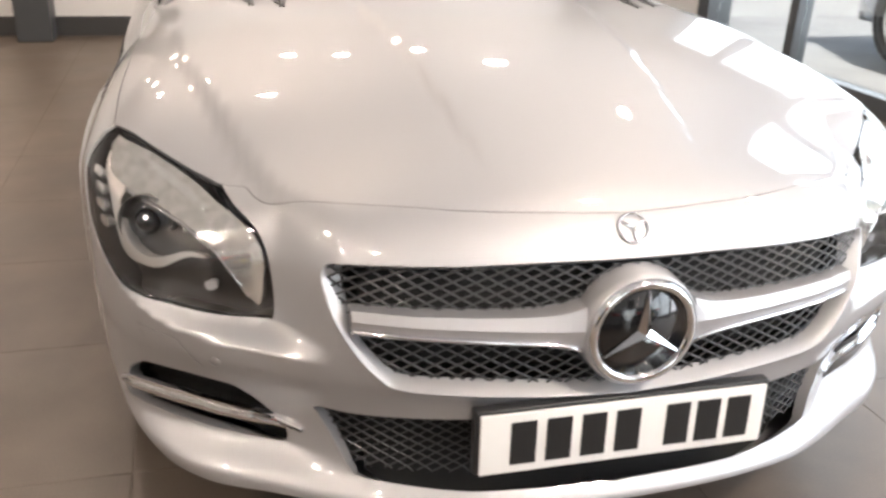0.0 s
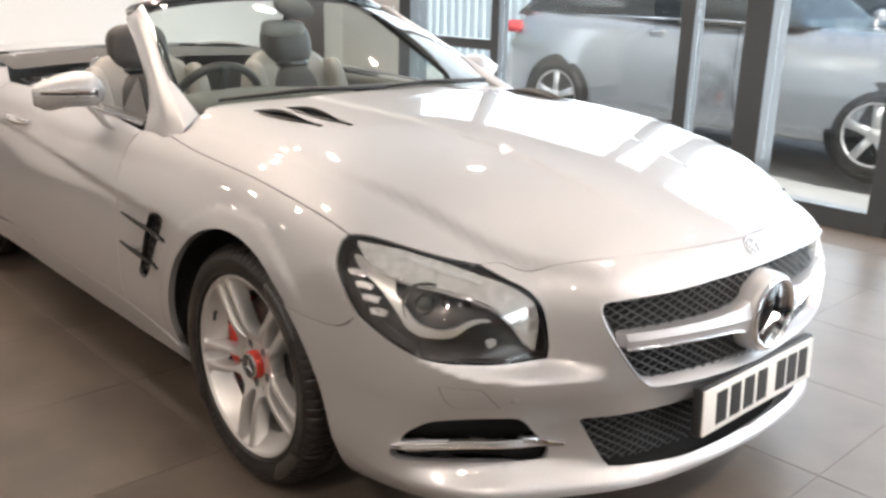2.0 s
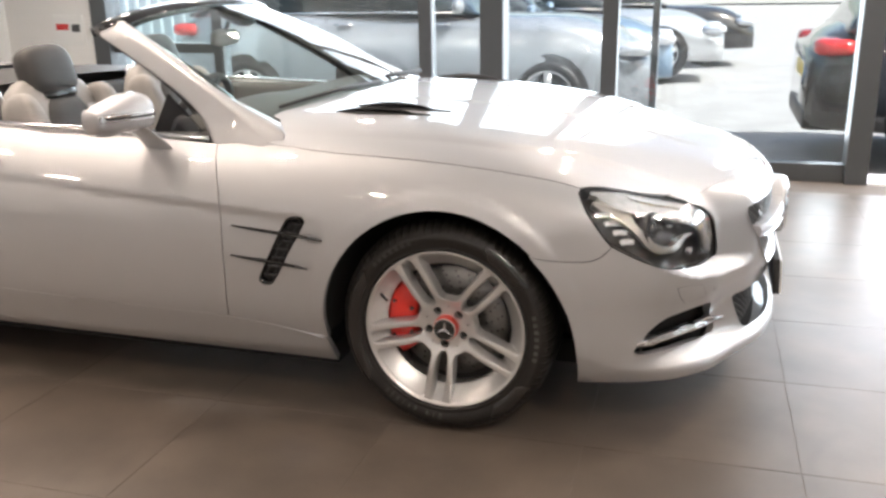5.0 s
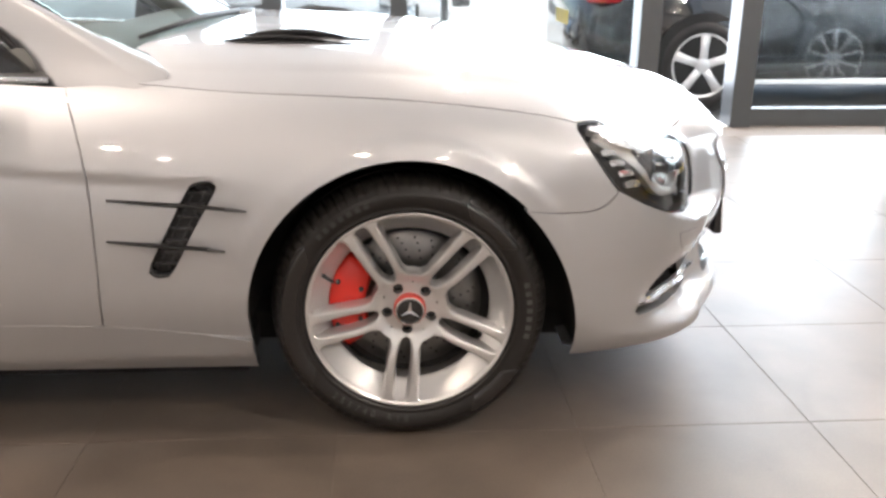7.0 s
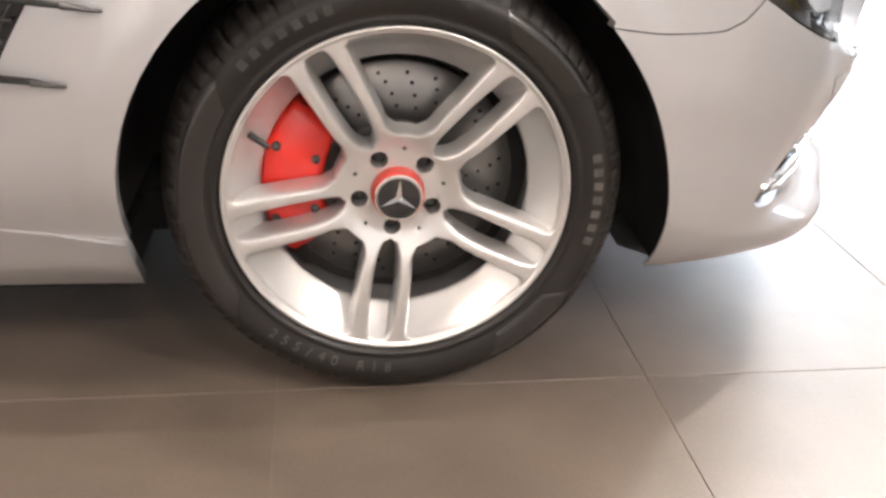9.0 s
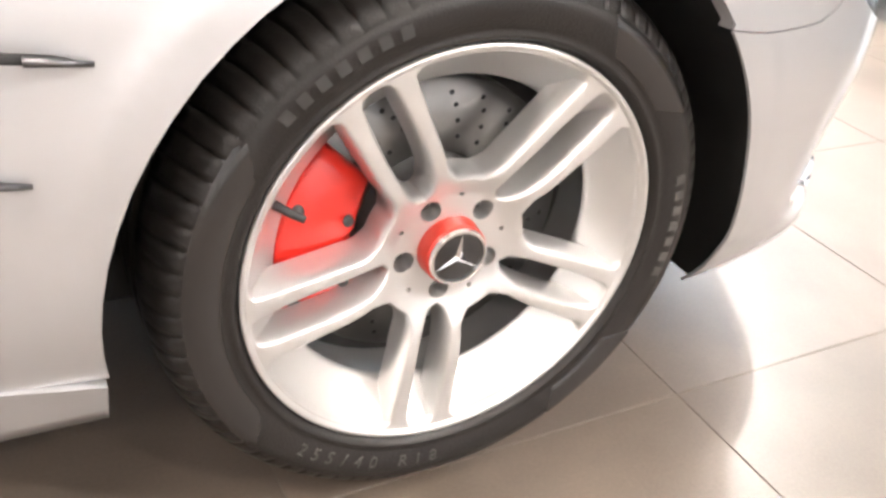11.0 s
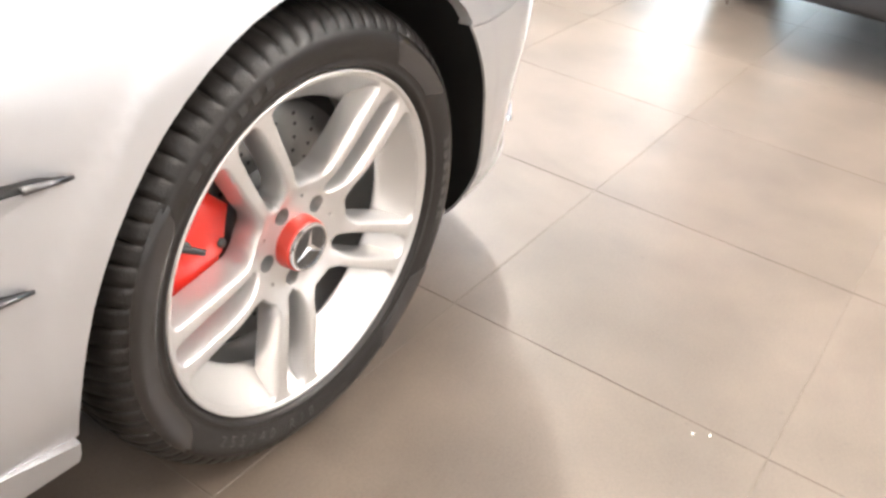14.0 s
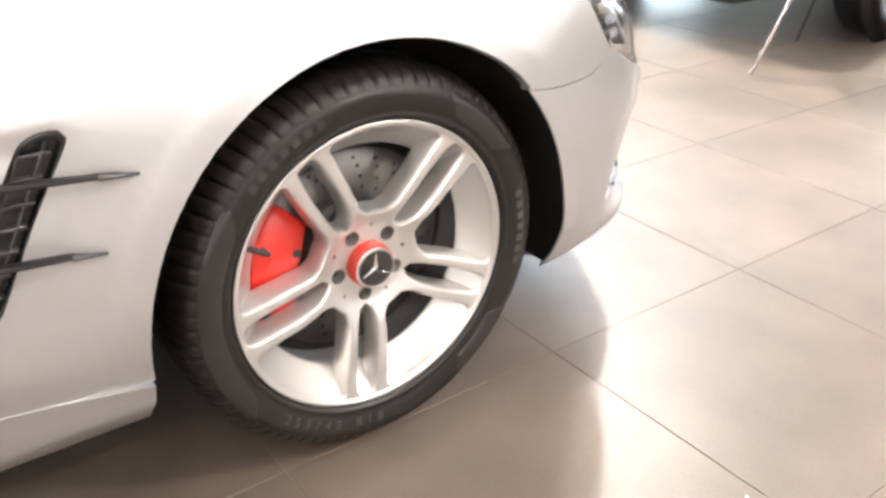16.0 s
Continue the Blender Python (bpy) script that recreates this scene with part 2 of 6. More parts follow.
def lathe(bm, profile, n=64, m=None, close=False):
    """Turns a profile of (radius, height) about the z axis."""
    rings = []
    for r, h in profile:
        rings.append([bm.verts.new((r * math.cos(2 * math.pi * i / n), r * math.sin(2 * math.pi * i / n), h)) for i in range(n)])
    if close:
        rings.append(rings[0])
    for a, b in zip(rings, rings[1:]):
        for i in range(n):
            j = (i + 1) % n
            bm.faces.new((a[i], a[j], b[j], b[i]))
    if m is not None:
        bmesh.ops.transform(bm, matrix=m, verts=list({v for r in rings for v in r}))
    return rings


def loft(bm, sections, closed=True, caps=True, m=None):
    """Skins a list of sections, each a list of as many points."""
    rows = [[bm.verts.new(p) for p in s] for s in sections]
    k = len(rows[0])
    for a, b in zip(rows, rows[1:]):
        for i in range(k if closed else k - 1):
            j = (i + 1) % k
            bm.faces.new((a[i], b[i], b[j], a[j]))
    if caps and closed:
        bm.faces.new(rows[0])
        bm.faces.new(list(reversed(rows[-1])))
    if m is not None:
        bmesh.ops.transform(bm, matrix=m, verts=[v for r in rows for v in r])
    return rows


def tube(bm, pts, radius, n=10, caps=True):
    """A round bar along a list of points; radius may be one number or one for each point."""
    pts = [Vector(p) for p in pts]
    rad = radius if isinstance(radius, (list, tuple)) else [radius] * len(pts)
    up = Vector((0.1, 0.2, 1)).normalized()
    secs = []
    for i, p in enumerate(pts):
        d = (pts[min(i + 1, len(pts) - 1)] - pts[max(i - 1, 0)]).normalized()
        u = d.cross(up).normalized()
        w = u.cross(d).normalized()
        secs.append([p + rad[i] * (math.cos(2 * math.pi * k / n) * u + math.sin(2 * math.pi * k / n) * w) for k in range(n)])
    loft(bm, secs, True, caps)


def spline(pts, step, closed=False):
    """A smooth line through points, as points about step apart."""
    P = np.array(pts, float)
    n = len(P)
    out = []
    for i in range(n if closed else n - 1):
        p1, p2 = P[i], P[(i + 1) % n]
        p0 = P[i - 1] if (i > 0 or closed) else 2 * p1 - p2
        p3 = P[(i + 2) % n] if (i + 2 < n or closed) else 2 * p2 - p1
        k = max(1, int(round(np.linalg.norm(p2 - p1) / step)))
        for j in range(k):
            u = j / k
            out.append(0.5 * (2 * p1 + (p2 - p0) * u + (2 * p0 - 5 * p1 + 4 * p2 - p3) * u * u + (3 * p1 - p0 - 3 * p2 + p3) * u ** 3))
    if not closed:
        out.append(P[-1])
    return np.array(out)


def chain(*runs):
    """Joins several lines into one closed outline, leaving out repeated ends."""
    out = []
    for r in runs:
        for p in r:
            if not out or np.linalg.norm(np.array(p) - out[-1]) > 1e-5:
                out.append(np.array(p, float))
    if np.linalg.norm(out[0] - out[-1]) < 1e-5:
        out.pop()
    return np.array(out)


def table(xs, ys):
    """A smooth function through a short table."""
    xs, ys = np.array(xs, float), np.array(ys, float)
    o = np.argsort(xs)
    xs, ys = xs[o], ys[o]
    d = np.gradient(ys, xs)
    def f(x):
        x = np.clip(np.asarray(x, float), xs[0], xs[-1])
        i = np.clip(np.searchsorted(xs, x) - 1, 0, len(xs) - 2)
        h = xs[i + 1] - xs[i]
        u = (x - xs[i]) / h
        return (ys[i] * (1 + 2 * u) * (1 - u) ** 2 + d[i] * h * u * (1 - u) ** 2 + ys[i + 1] * u * u * (3 - 2 * u) + d[i + 1] * h * u * u * (u - 1))
    return f


def step01(u):
    u = np.clip(u, 0, 1)
    return u * u * (3 - 2 * u)


def ramp01(u):
    """A straight ramp with slightly eased ends."""
    u = np.clip(u, -0.1, 1.1)
    return np.where(u < 0.1, (u + 0.1) ** 2 / 0.4, np.where(u > 0.9, 1 - (1.1 - u) ** 2 / 0.4, u))


def inside(P, poly):
    """Which points of P lie in the polygon."""
    x, y = P[:, 0], P[:, 1]
    r = np.zeros(len(P), bool)
    q = np.roll(poly, -1, axis=0)
    for (x1, y1), (x2, y2) in zip(poly, q):
        if y1 == y2:
            continue
        c = ((y1 > y) != (y2 > y)) & (x < (x2 - x1) * (y - y1) / (y2 - y1) + x1)
        r ^= c
    return r

# ---- the shape of the silver roadster: nose towards +x, front axle at x = 0 ----
crest = table((1.03, 0.985, 0.95, 0.92, 0.88, 0.80, 0.70, 0.55, 0.40, 0.20, 0.0, -0.2, -0.4, -0.6, -1.0, -3.7),
              (0.56, 0.650, 0.695, 0.722, 0.745, 0.775, 0.803, 0.840, 0.873, 0.906, 0.930, 0.944, 0.951, 0.954, 0.960, 1.02))
crown = table((1.0, 0.9, 0.67, 0.4, 0.0, -0.5, -3.7), (0.22, 0.22, 0.235, 0.13, 0.09, 0.09, 0.09))
half_width = table((0.9, 0.6, 0.437, 0.257, 0.0, -0.36, -0.7, -1.3, -2.0, -2.585, -3.0, -3.4, -3.65),
                   (0.74, 0.868, 0.902, 0.912, 0.918, 0.916, 0.922, 0.928, 0.928, 0.940, 0.925, 0.86, 0.76))
side_curve = table((0.05, 0.10, 0.15, 0.175, 0.20, 0.235, 0.27, 0.33, 0.45, 0.58, 0.66, 0.72, 0.78, 0.82, 0.86, 0.92),
                   (-0.22, -0.16, -0.113, -0.090, -0.068, -0.046, -0.033, -0.014, 0.0, 0.0, -0.008, -0.026, -0.062, -0.10, -0.155, -0.27))
nose_plan = table((0, 0.15, 0.256, 0.40, 0.485, 0.58, 0.706, 0.79, 0.83, 0.875, 0.93),
                  (0, -0.008, -0.022, -0.056, -0.095, -0.15, -0.225, -0.305, -0.37, -0.50, -0.76))
nose_rise = table((0.03, 0.08, 0.13, 0.18, 0.215, 0.236, 0.258, 0.280, 0.33, 0.39, 0.43, 0.46, 0.50, 0.56, 0.62, 0.66, 0.70, 0.75, 0.82),
                  (0.86, 0.90, 0.95, 0.985, 0.998, 0.997, 0.974, 0.967, 0.966, 0.970, 0.976, 0.987, 0.992, 0.990, 0.984, 0.978, 0.968, 0.95, 0.91))
lamp_foot = table((0.45, 0.60, 0.68, 0.765, 0.815, 0.85, 0.90), (0.521, 0.521, 0.524, 0.541, 0.570, 0.617, 0.70))
WHEEL_R, HUB_Z, REAR_X = 0.328, 0.328, -2.585
ARCH_R = 0.372
NOSE_BACK = 0.03    # the overhang is shorter than the tables by this much


def smax(p, q, k):
    h = np.maximum(k - np.abs(p - q), 0) / k
    return np.maximum(p, q) + h * h * k * 0.25


def shell(x, y, z):
    """Below zero inside the body, above zero outside it."""
    a = np.abs(y)
    x = x + NOSE_BACK * step01((x - 0.42) / 0.30)
    # flanks
    w = half_width(x) + side_curve(z - 0.085 * step01((-1.2 - x) / 1.1) * step01((z - 0.5) / 0.3))
    for ax in (0.0, REAR_X):
        r = np.hypot(x - ax, z - HUB_Z)
        w = w + (0.0105 - 0.0075 * step01((ax - x + 0.05) / 0.30)) * step01((ARCH_R + 0.060 - r) / 0.028) * step01((z - 0.22) / 0.2)
    zl = 0.665 + 0.075 * np.clip((-0.45 - x) / 1.0, -0.2, 2.0)
    below = np.clip((zl - z) / 0.07, 0, None)
    w = w - 0.0085 * step01((-0.36 - x) / 0.12) * step01((x + 2.25) / 0.35) * np.exp(-below * 0.36) * step01(below / 0.45)
    # nose
    f = nose_rise(z) + nose_plan(a)
    f = f - ramp01((z - lamp_foot(a) + 0.026) / 0.026) * ramp01((a - 0.478 - 0.12 * np.clip(0.56 - z, -0.1, 0.1)) / 0.088) * (0.066 - 0.22 * np.clip(a - 0.60, 0, 0.30))
    f = f - 0.032 * step01((z - 0.246) / 0.038) * step01((0.45 - z) / 0.13) * step01((a - 0.44) / 0.14) * step01((0.87 - a) / 0.10)
    f = f - 0.012 * step01((0.44 - z) / 0.08) * step01((z - 0.20) / 0.07) * step01((a - 0.24) / 0.16) * step01((0.68 - a) / 0.16)
    # top
    ya = 0.590 + 0.27 * np.clip(0.53 - x, 0, 0.38) - 0.29 * np.clip(x - 0.53, 0, 0.4)
    yb = 0.185 + 0.105 * np.clip(0.83 - x, 0, 1.1)
    t = crest(x) - crown(x) * a * a - 0.009 * step01((a - ya) / 0.042) * step01((x + 0.75) / 0.2) - 0.0045 * step01((a - yb) / 0.026) * step01((0.88 - x) / 0.3)
    return smax(smax(a - w, x - f, 0.05), z - t, 0.085)


def march(P0, D, far):
    """Where rays from inside leave the body."""
    lo, hi = np.zeros(len(P0)), np.full(len(P0), far)
    for _ in range(38):
        mid = (lo + hi) / 2
        Q = P0 + D * mid[:, None]
        out = shell(Q[:, 0], Q[:, 1], Q[:, 2]) > 0
        hi, lo = np.where(out, mid, hi), np.where(out, lo, mid)
    return P0 + D * lo[:, None]


CORE = np.array((0.05, 0.0, 0.45))


def on_top(U):
    P = np.column_stack([U[:, 0], U[:, 1], np.full(len(U), 0.4)])
    return march(P, np.tile((0, 0, 1.0), (len(U), 1)), 1.0)


def on_side(U):
    P = np.column_stack([U[:, 0], np.full(len(U), -0.1), U[:, 1]])
    return march(P, np.tile((0, -1.0, 0), (len(U), 1)), 1.2)


def on_front(U):
    D = np.column_stack([np.cos(U[:, 1]) * np.cos(U[:, 0]), np.cos(U[:, 1]) * np.sin(U[:, 0]), np.sin(U[:, 1])])
    return march(np.tile(CORE, (len(U), 1)), D, 2.0)


def to_front(P):
    """The directions from the body's core to points."""
    Q = np.array(P, float) - CORE
    return np.column_stack([np.arctan2(Q[:, 1], Q[:, 0]), np.arctan2(Q[:, 2], np.hypot(Q[:, 0], Q[:, 1]))])


def shell_normal(P):
    e = 0.002
    g = np.column_stack([shell(*(P + d).T) - shell(*(P - d).T) for d in e * np.eye(3)])
    return g / np.linalg.norm(g, axis=1)[:, None]


def panel(name, lay, outline, mat, parent=None, holes=(), grid=0.02, lip=0.012, offset=0.0, flip=1, label="", metric=1.0, hole_lip=None, bulge=None):
    """A panel cut from the body's skin: an outline in the plane of lay, with holes, turned-in edges and the skin's own shading."""
    from mathutils.geometry import delaunay_2d_cdt
    outline = np.array(outline, float)
    loops = [outline] + [np.array(h, float) for h in holes]
    lo, hi = outline.min(0), outline.max(0)
    gx, gy = np.meshgrid(np.arange(lo[0] + grid / 2, hi[0], grid), np.arange(lo[1] + grid / 2, hi[1], grid))
    G = np.column_stack([gx.ravel(), gy.ravel()])
    keep = inside(G, loops[0])
    for h in loops[1:]:
        keep &= ~inside(G, h)
    G = G[keep]
    B = np.vstack(loops)
    near = np.ones(len(G), bool)
    for i in range(0, len(G), 2000):
        d = np.linalg.norm(G[i:i + 2000, None] - B[None], axis=2).min(1)
        near[i:i + 2000] = d > grid * 0.55
    G = G[near]
    V = np.vstack([B, G])
    edges, k = [], 0
    for l in loops:
        edges += [(k + i, k + (i + 1) % len(l)) for i in range(len(l))]
        k += len(l)
    vs, _, fs, *_ = delaunay_2d_cdt([Vector(p) for p in V], edges, [], 0, 1e-7)
    V = np.array([(p.x, p.y) for p in vs])
    F = np.array([f for f in fs if len(f) == 3])
    C = V[F].mean(1)
    ok = inside(C, loops[0])
    for h in loops[1:]:
        ok &= ~inside(C, h)
    F = F[ok]
    P = lay(V)
    N = shell_normal(P)
    if bulge is not None:
        P = P + N * bulge(V)[:, None]
    P = P + N * offset
    # winding outwards
    c = np.cross(P[F[:, 1]] - P[F[:, 0]], P[F[:, 2]] - P[F[:, 0]])
    bad = (c * N[F[:, 0]]).sum(1) < 0
    F[bad] = F[bad][:, ::-1]
    # edges used once are borders
    cnt = {}
    for f in F:
        for a, b in ((f[0], f[1]), (f[1], f[2]), (f[2], f[0])):
            cnt[(a, b)] = cnt.get((a, b), 0) + 1
    border = [(a, b) for (a, b) in cnt if (b, a) not in cnt]
    verts, faces = [tuple(p) for p in P], [tuple(int(i) for i in f) for f in F]
    Ns = [tuple(n) for n in N]
    if lip:
        idx = {}
        def low(v):
            if v not in idx:
                idx[v] = (len(verts), len(verts) + 1)
                verts.append(tuple(P[v]))
                verts.append(tuple(P[v] - N[v] * (lip if v < len(outline) else hole_lip or lip)))
                Ns.extend([(0, 0, 0), (0, 0, 0)])
            return idx[v]
        for a, b in border:
            (a0, a1), (b0, b1) = low(a), low(b)
            faces.append((b0, a0, a1, b1))
    if flip < 0:
        verts = [(x, -y, z) for x, y, z in verts]
        Ns = [(x, -y, z) for x, y, z in Ns]
        faces = [f[::-1] for f in faces]
    me = bpy.data.meshes.new(name)
    me.from_pydata(verts, [], faces)
    me.materials.append(mat)
    me.shade_smooth()
    me.normals_split_custom_set_from_vertices(Ns)
    ob = new(name, me)
    if parent:
        ob.parent = parent
    return tagged(ob, label)


def front_line(pts, step=0.012, closed=False):
    return spline(to_front(pts), step, closed)


roadster = thing("roadster", "silver two-seat roadster with its roof open, parked on the tiles", "car")

# lines that neighbouring panels share (right-hand half; y is negative)
SEAM_TOP = [(0.875, 0.000), (0.865, -0.120), (0.835, -0.280), (0.770, -0.440), (0.705, -0.545), (0.663, -0.585), (0.632, -0.598), (0.615, -0.628), (0.594, -0.650)]
LAMP_TOP = [(0.594, -0.650), (0.529, -0.709), (0.460, -0.768), (0.382, -0.824)]
FENDER_TOP = [(0.382, -0.824), (0.2, -0.823), (0.0, -0.815), (-0.2, -0.806), (-0.4, -0.795), (-0.60, -0.775)]
COWL = [(-0.60, -0.775), (-0.655, -0.70), (-0.638, -0.61), (-0.585, -0.48), (-0.500, -0.28), (-0.455, 0.0)]


hood_half = chain(spline(SEAM_TOP, 0.02), spline(LAMP_TOP, 0.02), spline(FENDER_TOP, 0.03), spline(COWL, 0.03))
hood_out = chain(hood_half, [(x, -y) for x, y in hood_half[::-1]])
cen = np.array((0.1, 0.0))
shrink = lambda P, c, d: P + (c - P) / np.linalg.norm(c - P, axis=1)[:, None] * d
panel("hood", on_top, shrink(hood_out, cen, 0.0012), SILVER, roadster, grid=0.016)

# ---- roadster: flanks ----
def arc(a0, a1, r=ARCH_R, cx=0.0, n=26):
    return np.array([(cx + r * math.cos(radians(a0 + (a1 - a0) * i / n)), HUB_Z + r * math.sin(radians(a0 + (a1 - a0) * i / n))) for i in range(n + 1)])


ft = on_top(spline(FENDER_TOP, 0.03) + np.array((0, -0.0012)))[:, (0, 2)]
LAMP_REAR = [(0.382, 0.754), (0.416, 0.700), (0.452, 0.650), (0.479, 0.616)]
SEAM_BUMPER = [(0.479, 0.616), (0.452, 0.588), (0.425, 0.576), (0.34, 0.574), (0.262, 0.583)]
DOOR_GAP = [(-0.755, 0.842), (-0.715, 0.755), (-0.695, 0.66), (-0.692, 0.50), (-0.700, 0.318)]
SILL_TOP = [(-0.700, 0.318), (-0.55, 0.296), (-0.368, 0.272)]
ind = 0.0025
fender_line = chain(ft[:-1], spline([(-0.60, 0.838), (-0.68, 0.845), (-0.752, 0.842)], 0.03), spline(DOOR_GAP, 0.03) + np.array((0.003, 0)),
                    spline(SILL_TOP, 0.03) + np.array((0, 0.001)), arc(188.6, 45.0), spline(SEAM_BUMPER[::-1], 0.02) + np.array((-0.002, 0.002)), spline(LAMP_REAR[::-1], 0.02) + np.array((-0.003, 0)))
VENT = [(-0.424, 0.640), (-0.432, 0.652), (-0.452, 0.655), (-0.474, 0.648), (-0.489, 0.628), (-0.535, 0.545), (-0.580, 0.462), (-0.585, 0.445), (-0.572, 0.434), (-0.548, 0.434), (-0.530, 0.448), (-0.480, 0.540)]
vent_hole = spline(VENT, 0.012, True)
def vent_dish(U):
    """The fender dips towards the side vent."""
    t = (U[:, 1] - 0.545) / 0.11
    cx = -0.495 + 0.085 * t
    m = np.exp(-((U[:, 0] - cx - 0.012) / 0.062) ** 4) * np.exp(-(np.abs(t) / 1.15) ** 6)
    return -0.022 * m
door_line = chain(spline([(-0.760, 0.842), (-1.1, 0.858), (-1.55, 0.875), (-1.93, 0.882)], 0.04), spline([(-1.93, 0.882), (-1.985, 0.80), (-2.01, 0.66), (-1.97, 0.50), (-1.86, 0.385), (-1.72, 0.345)], 0.03),
                  spline([(-1.72, 0.345), (-1.2, 0.33), (-0.703, 0.318)], 0.04), spline(DOOR_GAP[::-1], 0.03))
quarter_line = chain(spline([(-1.935, 0.882), (-2.15, 0.920), (-2.5, 0.952), (-3.0, 0.945), (-3.4, 0.91), (-3.60, 0.87)], 0.05), spline([(-3.60, 0.87), (-3.62, 0.5), (-3.55, 0.25)], 0.05), [(-3.0, 0.22)],
                     arc(-16, 189, ARCH_R, REAR_X), spline([(-2.2, 0.30), (-1.9, 0.34), (-1.725, 0.342)], 0.04), spline([(-1.725, 0.342), (-1.865, 0.381), (-1.975, 0.497), (-2.015, 0.66), (-1.99, 0.80), (-1.935, 0.882)], 0.03))
sill_line = chain(spline([(-0.371, 0.2705), (-0.70, 0.3165), (-1.2, 0.328), (-1.72, 0.341), (-2.2, 0.296)], 0.04), [(-2.22, 0.25)], spline([(-2.22, 0.190), (-1.3, 0.186), (-0.5, 0.174), (-0.368, 0.170)], 0.05))
for side in (1, -1):
    f = panel("fender", on_side, fender_line, SILVER, roadster, holes=[vent_hole], grid=0.014, flip=side, lip=0.02, bulge=vent_dish)
    panel("vent_backing", on_side, spline([(x * 1.0, z) for x, z in VENT], 0.012, True), BLACK_PLASTIC, f, grid=0.012, lip=0, offset=-0.040, flip=side, label="black louvred vent insert")
    for k in range(7):
        u = (k + 0.6) / 7.2
        cx, cz = -0.455 - 0.103 * u, 0.640 - 0.195 * u
        bm = bmesh.new()
        yv = float(on_side(np.array([(cx, cz)]))[0, 1])
        box(bm, (cx, side * (yv + 0.031), cz), (0.046, 0.010, 0.0055), 0.0015)
        part("vent_slat", bm, GRILLE_BLACK, f)
    for off in (-0.014, 0.012):
        L = on_side(np.array([(-0.455 - 0.103 * u + off, 0.640 - 0.195 * u) for u in np.linspace(0.02, 0.98, 9)]))
        bm = bmesh.new()
        tube(bm, [(p[0], side * (p[1] + 0.028), p[2]) for p in L], 0.0022, 6)
        part("vent_rib", bm, GRILLE_BLACK, f)
    rimP = on_side(vent_hole)
    rimP[:, 1] -= vent_dish(vent_hole)
    bm = bmesh.new()
    vc = rimP.mean(0)
    rows = [[(p[0] + (vc[0] - p[0]) * q, side * (p[1] + o), p[2] + (vc[2] - p[2]) * q) for o, q in ((-0.0006, -0.004), (-0.0022, 0.02), (-0.0010, 0.075), (0.016, 0.09))] for p in rimP]
    loft(bm, rows + [rows[0]], closed=False)
    bmesh.ops.recalc_face_normals(bm, faces=bm.faces[:])
    part("vent_frame", bm, BLACK_GLOSS, f, "gloss black rounded frame of the side vent")
    for (x0, z0), (x1, z1) in (((-0.655, 0.617), (-0.360, 0.590)), ((-0.663, 0.525), (-0.412, 0.499))):
        L = on_side(np.array([(x0 + (x1 - x0) * i / 14, z0 + (z1 - z0) * i / 14) for i in range(15)]))
        bm = bmesh.new()
        secs = []
        for i, p in enumerate(L):
            u = i / 14
            h = 0.0046 * math.sin(math.pi * min(max(u * 0.9 + 0.08, 0), 1)) ** 0.5
            out = 0.006 * math.sin(math.pi * u) + 0.003
            y = p[1] - out
            secs.append([(p[0], side * (y + q), p[2] + r) for q, r in ((0, -h * 0.5), (-0.003, 0), (0, h), (0.012, h), (0.012, -h))])
        loft(bm, secs)
        bmesh.ops.recalc_face_normals(bm, faces=bm.faces[:])
        part("vent_fin", bm, FIN_BLACK, f, "dark chrome-tipped fin across the vent")
        bm = bmesh.new()
        tube(bm, [(L[-3][0], side * (L[-3][1] - 0.008), L[-3][2] + 0.002), (L[-1][0] + 0.004, side * (L[-1][1] - 0.006), L[-1][2] + 0.001)], [0.0042, 0.0022], 8)
        part("fin_tip", bm, DARK_CHROME, f)
    d = panel("door", on_side, door_line, SILVER, roadster, grid=0.014, flip=side)
    panel("rear_quarter", on_side, quarter_line, SILVER, roadster, grid=0.04, flip=side)
    panel("sill", on_side, sill_line, SILVER, roadster, grid=0.016, flip=side, offset=0.001, lip=0.02, bulge=lambda U: 0.013 * np.exp(-((U[:, 1] - 0.250) / 0.026) ** 2))
    # handle
    hp = on_side(np.array([(-1.62, 0.775)]))[0]
    bm = bmesh.new()
    secs = []
    for i in range(13):
        u = i / 12
        rr = 0.016 * (0.55 + 0.45 * math.sin(math.pi * u))
        c = Vector((hp[0] + 0.11 - 0.22 * u, side * (hp[1] - 0.028 * math.sin(math.pi * u) ** 0.6 - 0.002), hp[2] + 0.006 * u))
        secs.append([c + Vector((0, 0.010 * math.cos(k * math.pi / 4), rr * math.sin(k * math.pi / 4))) for k in range(8)])
    loft(bm, secs)
    bmesh.ops.recalc_face_normals(bm, faces=bm.faces[:])
    part("door_handle", bm, CHROME, d, "chrome grip handle")
    # wheel well lining
    for ax in (0.0, REAR_X):
        bm = bmesh.new()
        secs = []
        degs = np.linspace(189, -18.6, 61)
        grow = np.clip((44.2 - degs) / 63.4, 0, None) ** 2 * 0.050 - np.where(degs < 44.2, 0.0055, 0.0)
        edge_r = ARCH_R + grow + 0.0012
        ring = on_side(np.column_stack([ax + edge_r * np.cos(np.radians(degs)), HUB_Z + edge_r * np.sin(np.radians(degs))]))
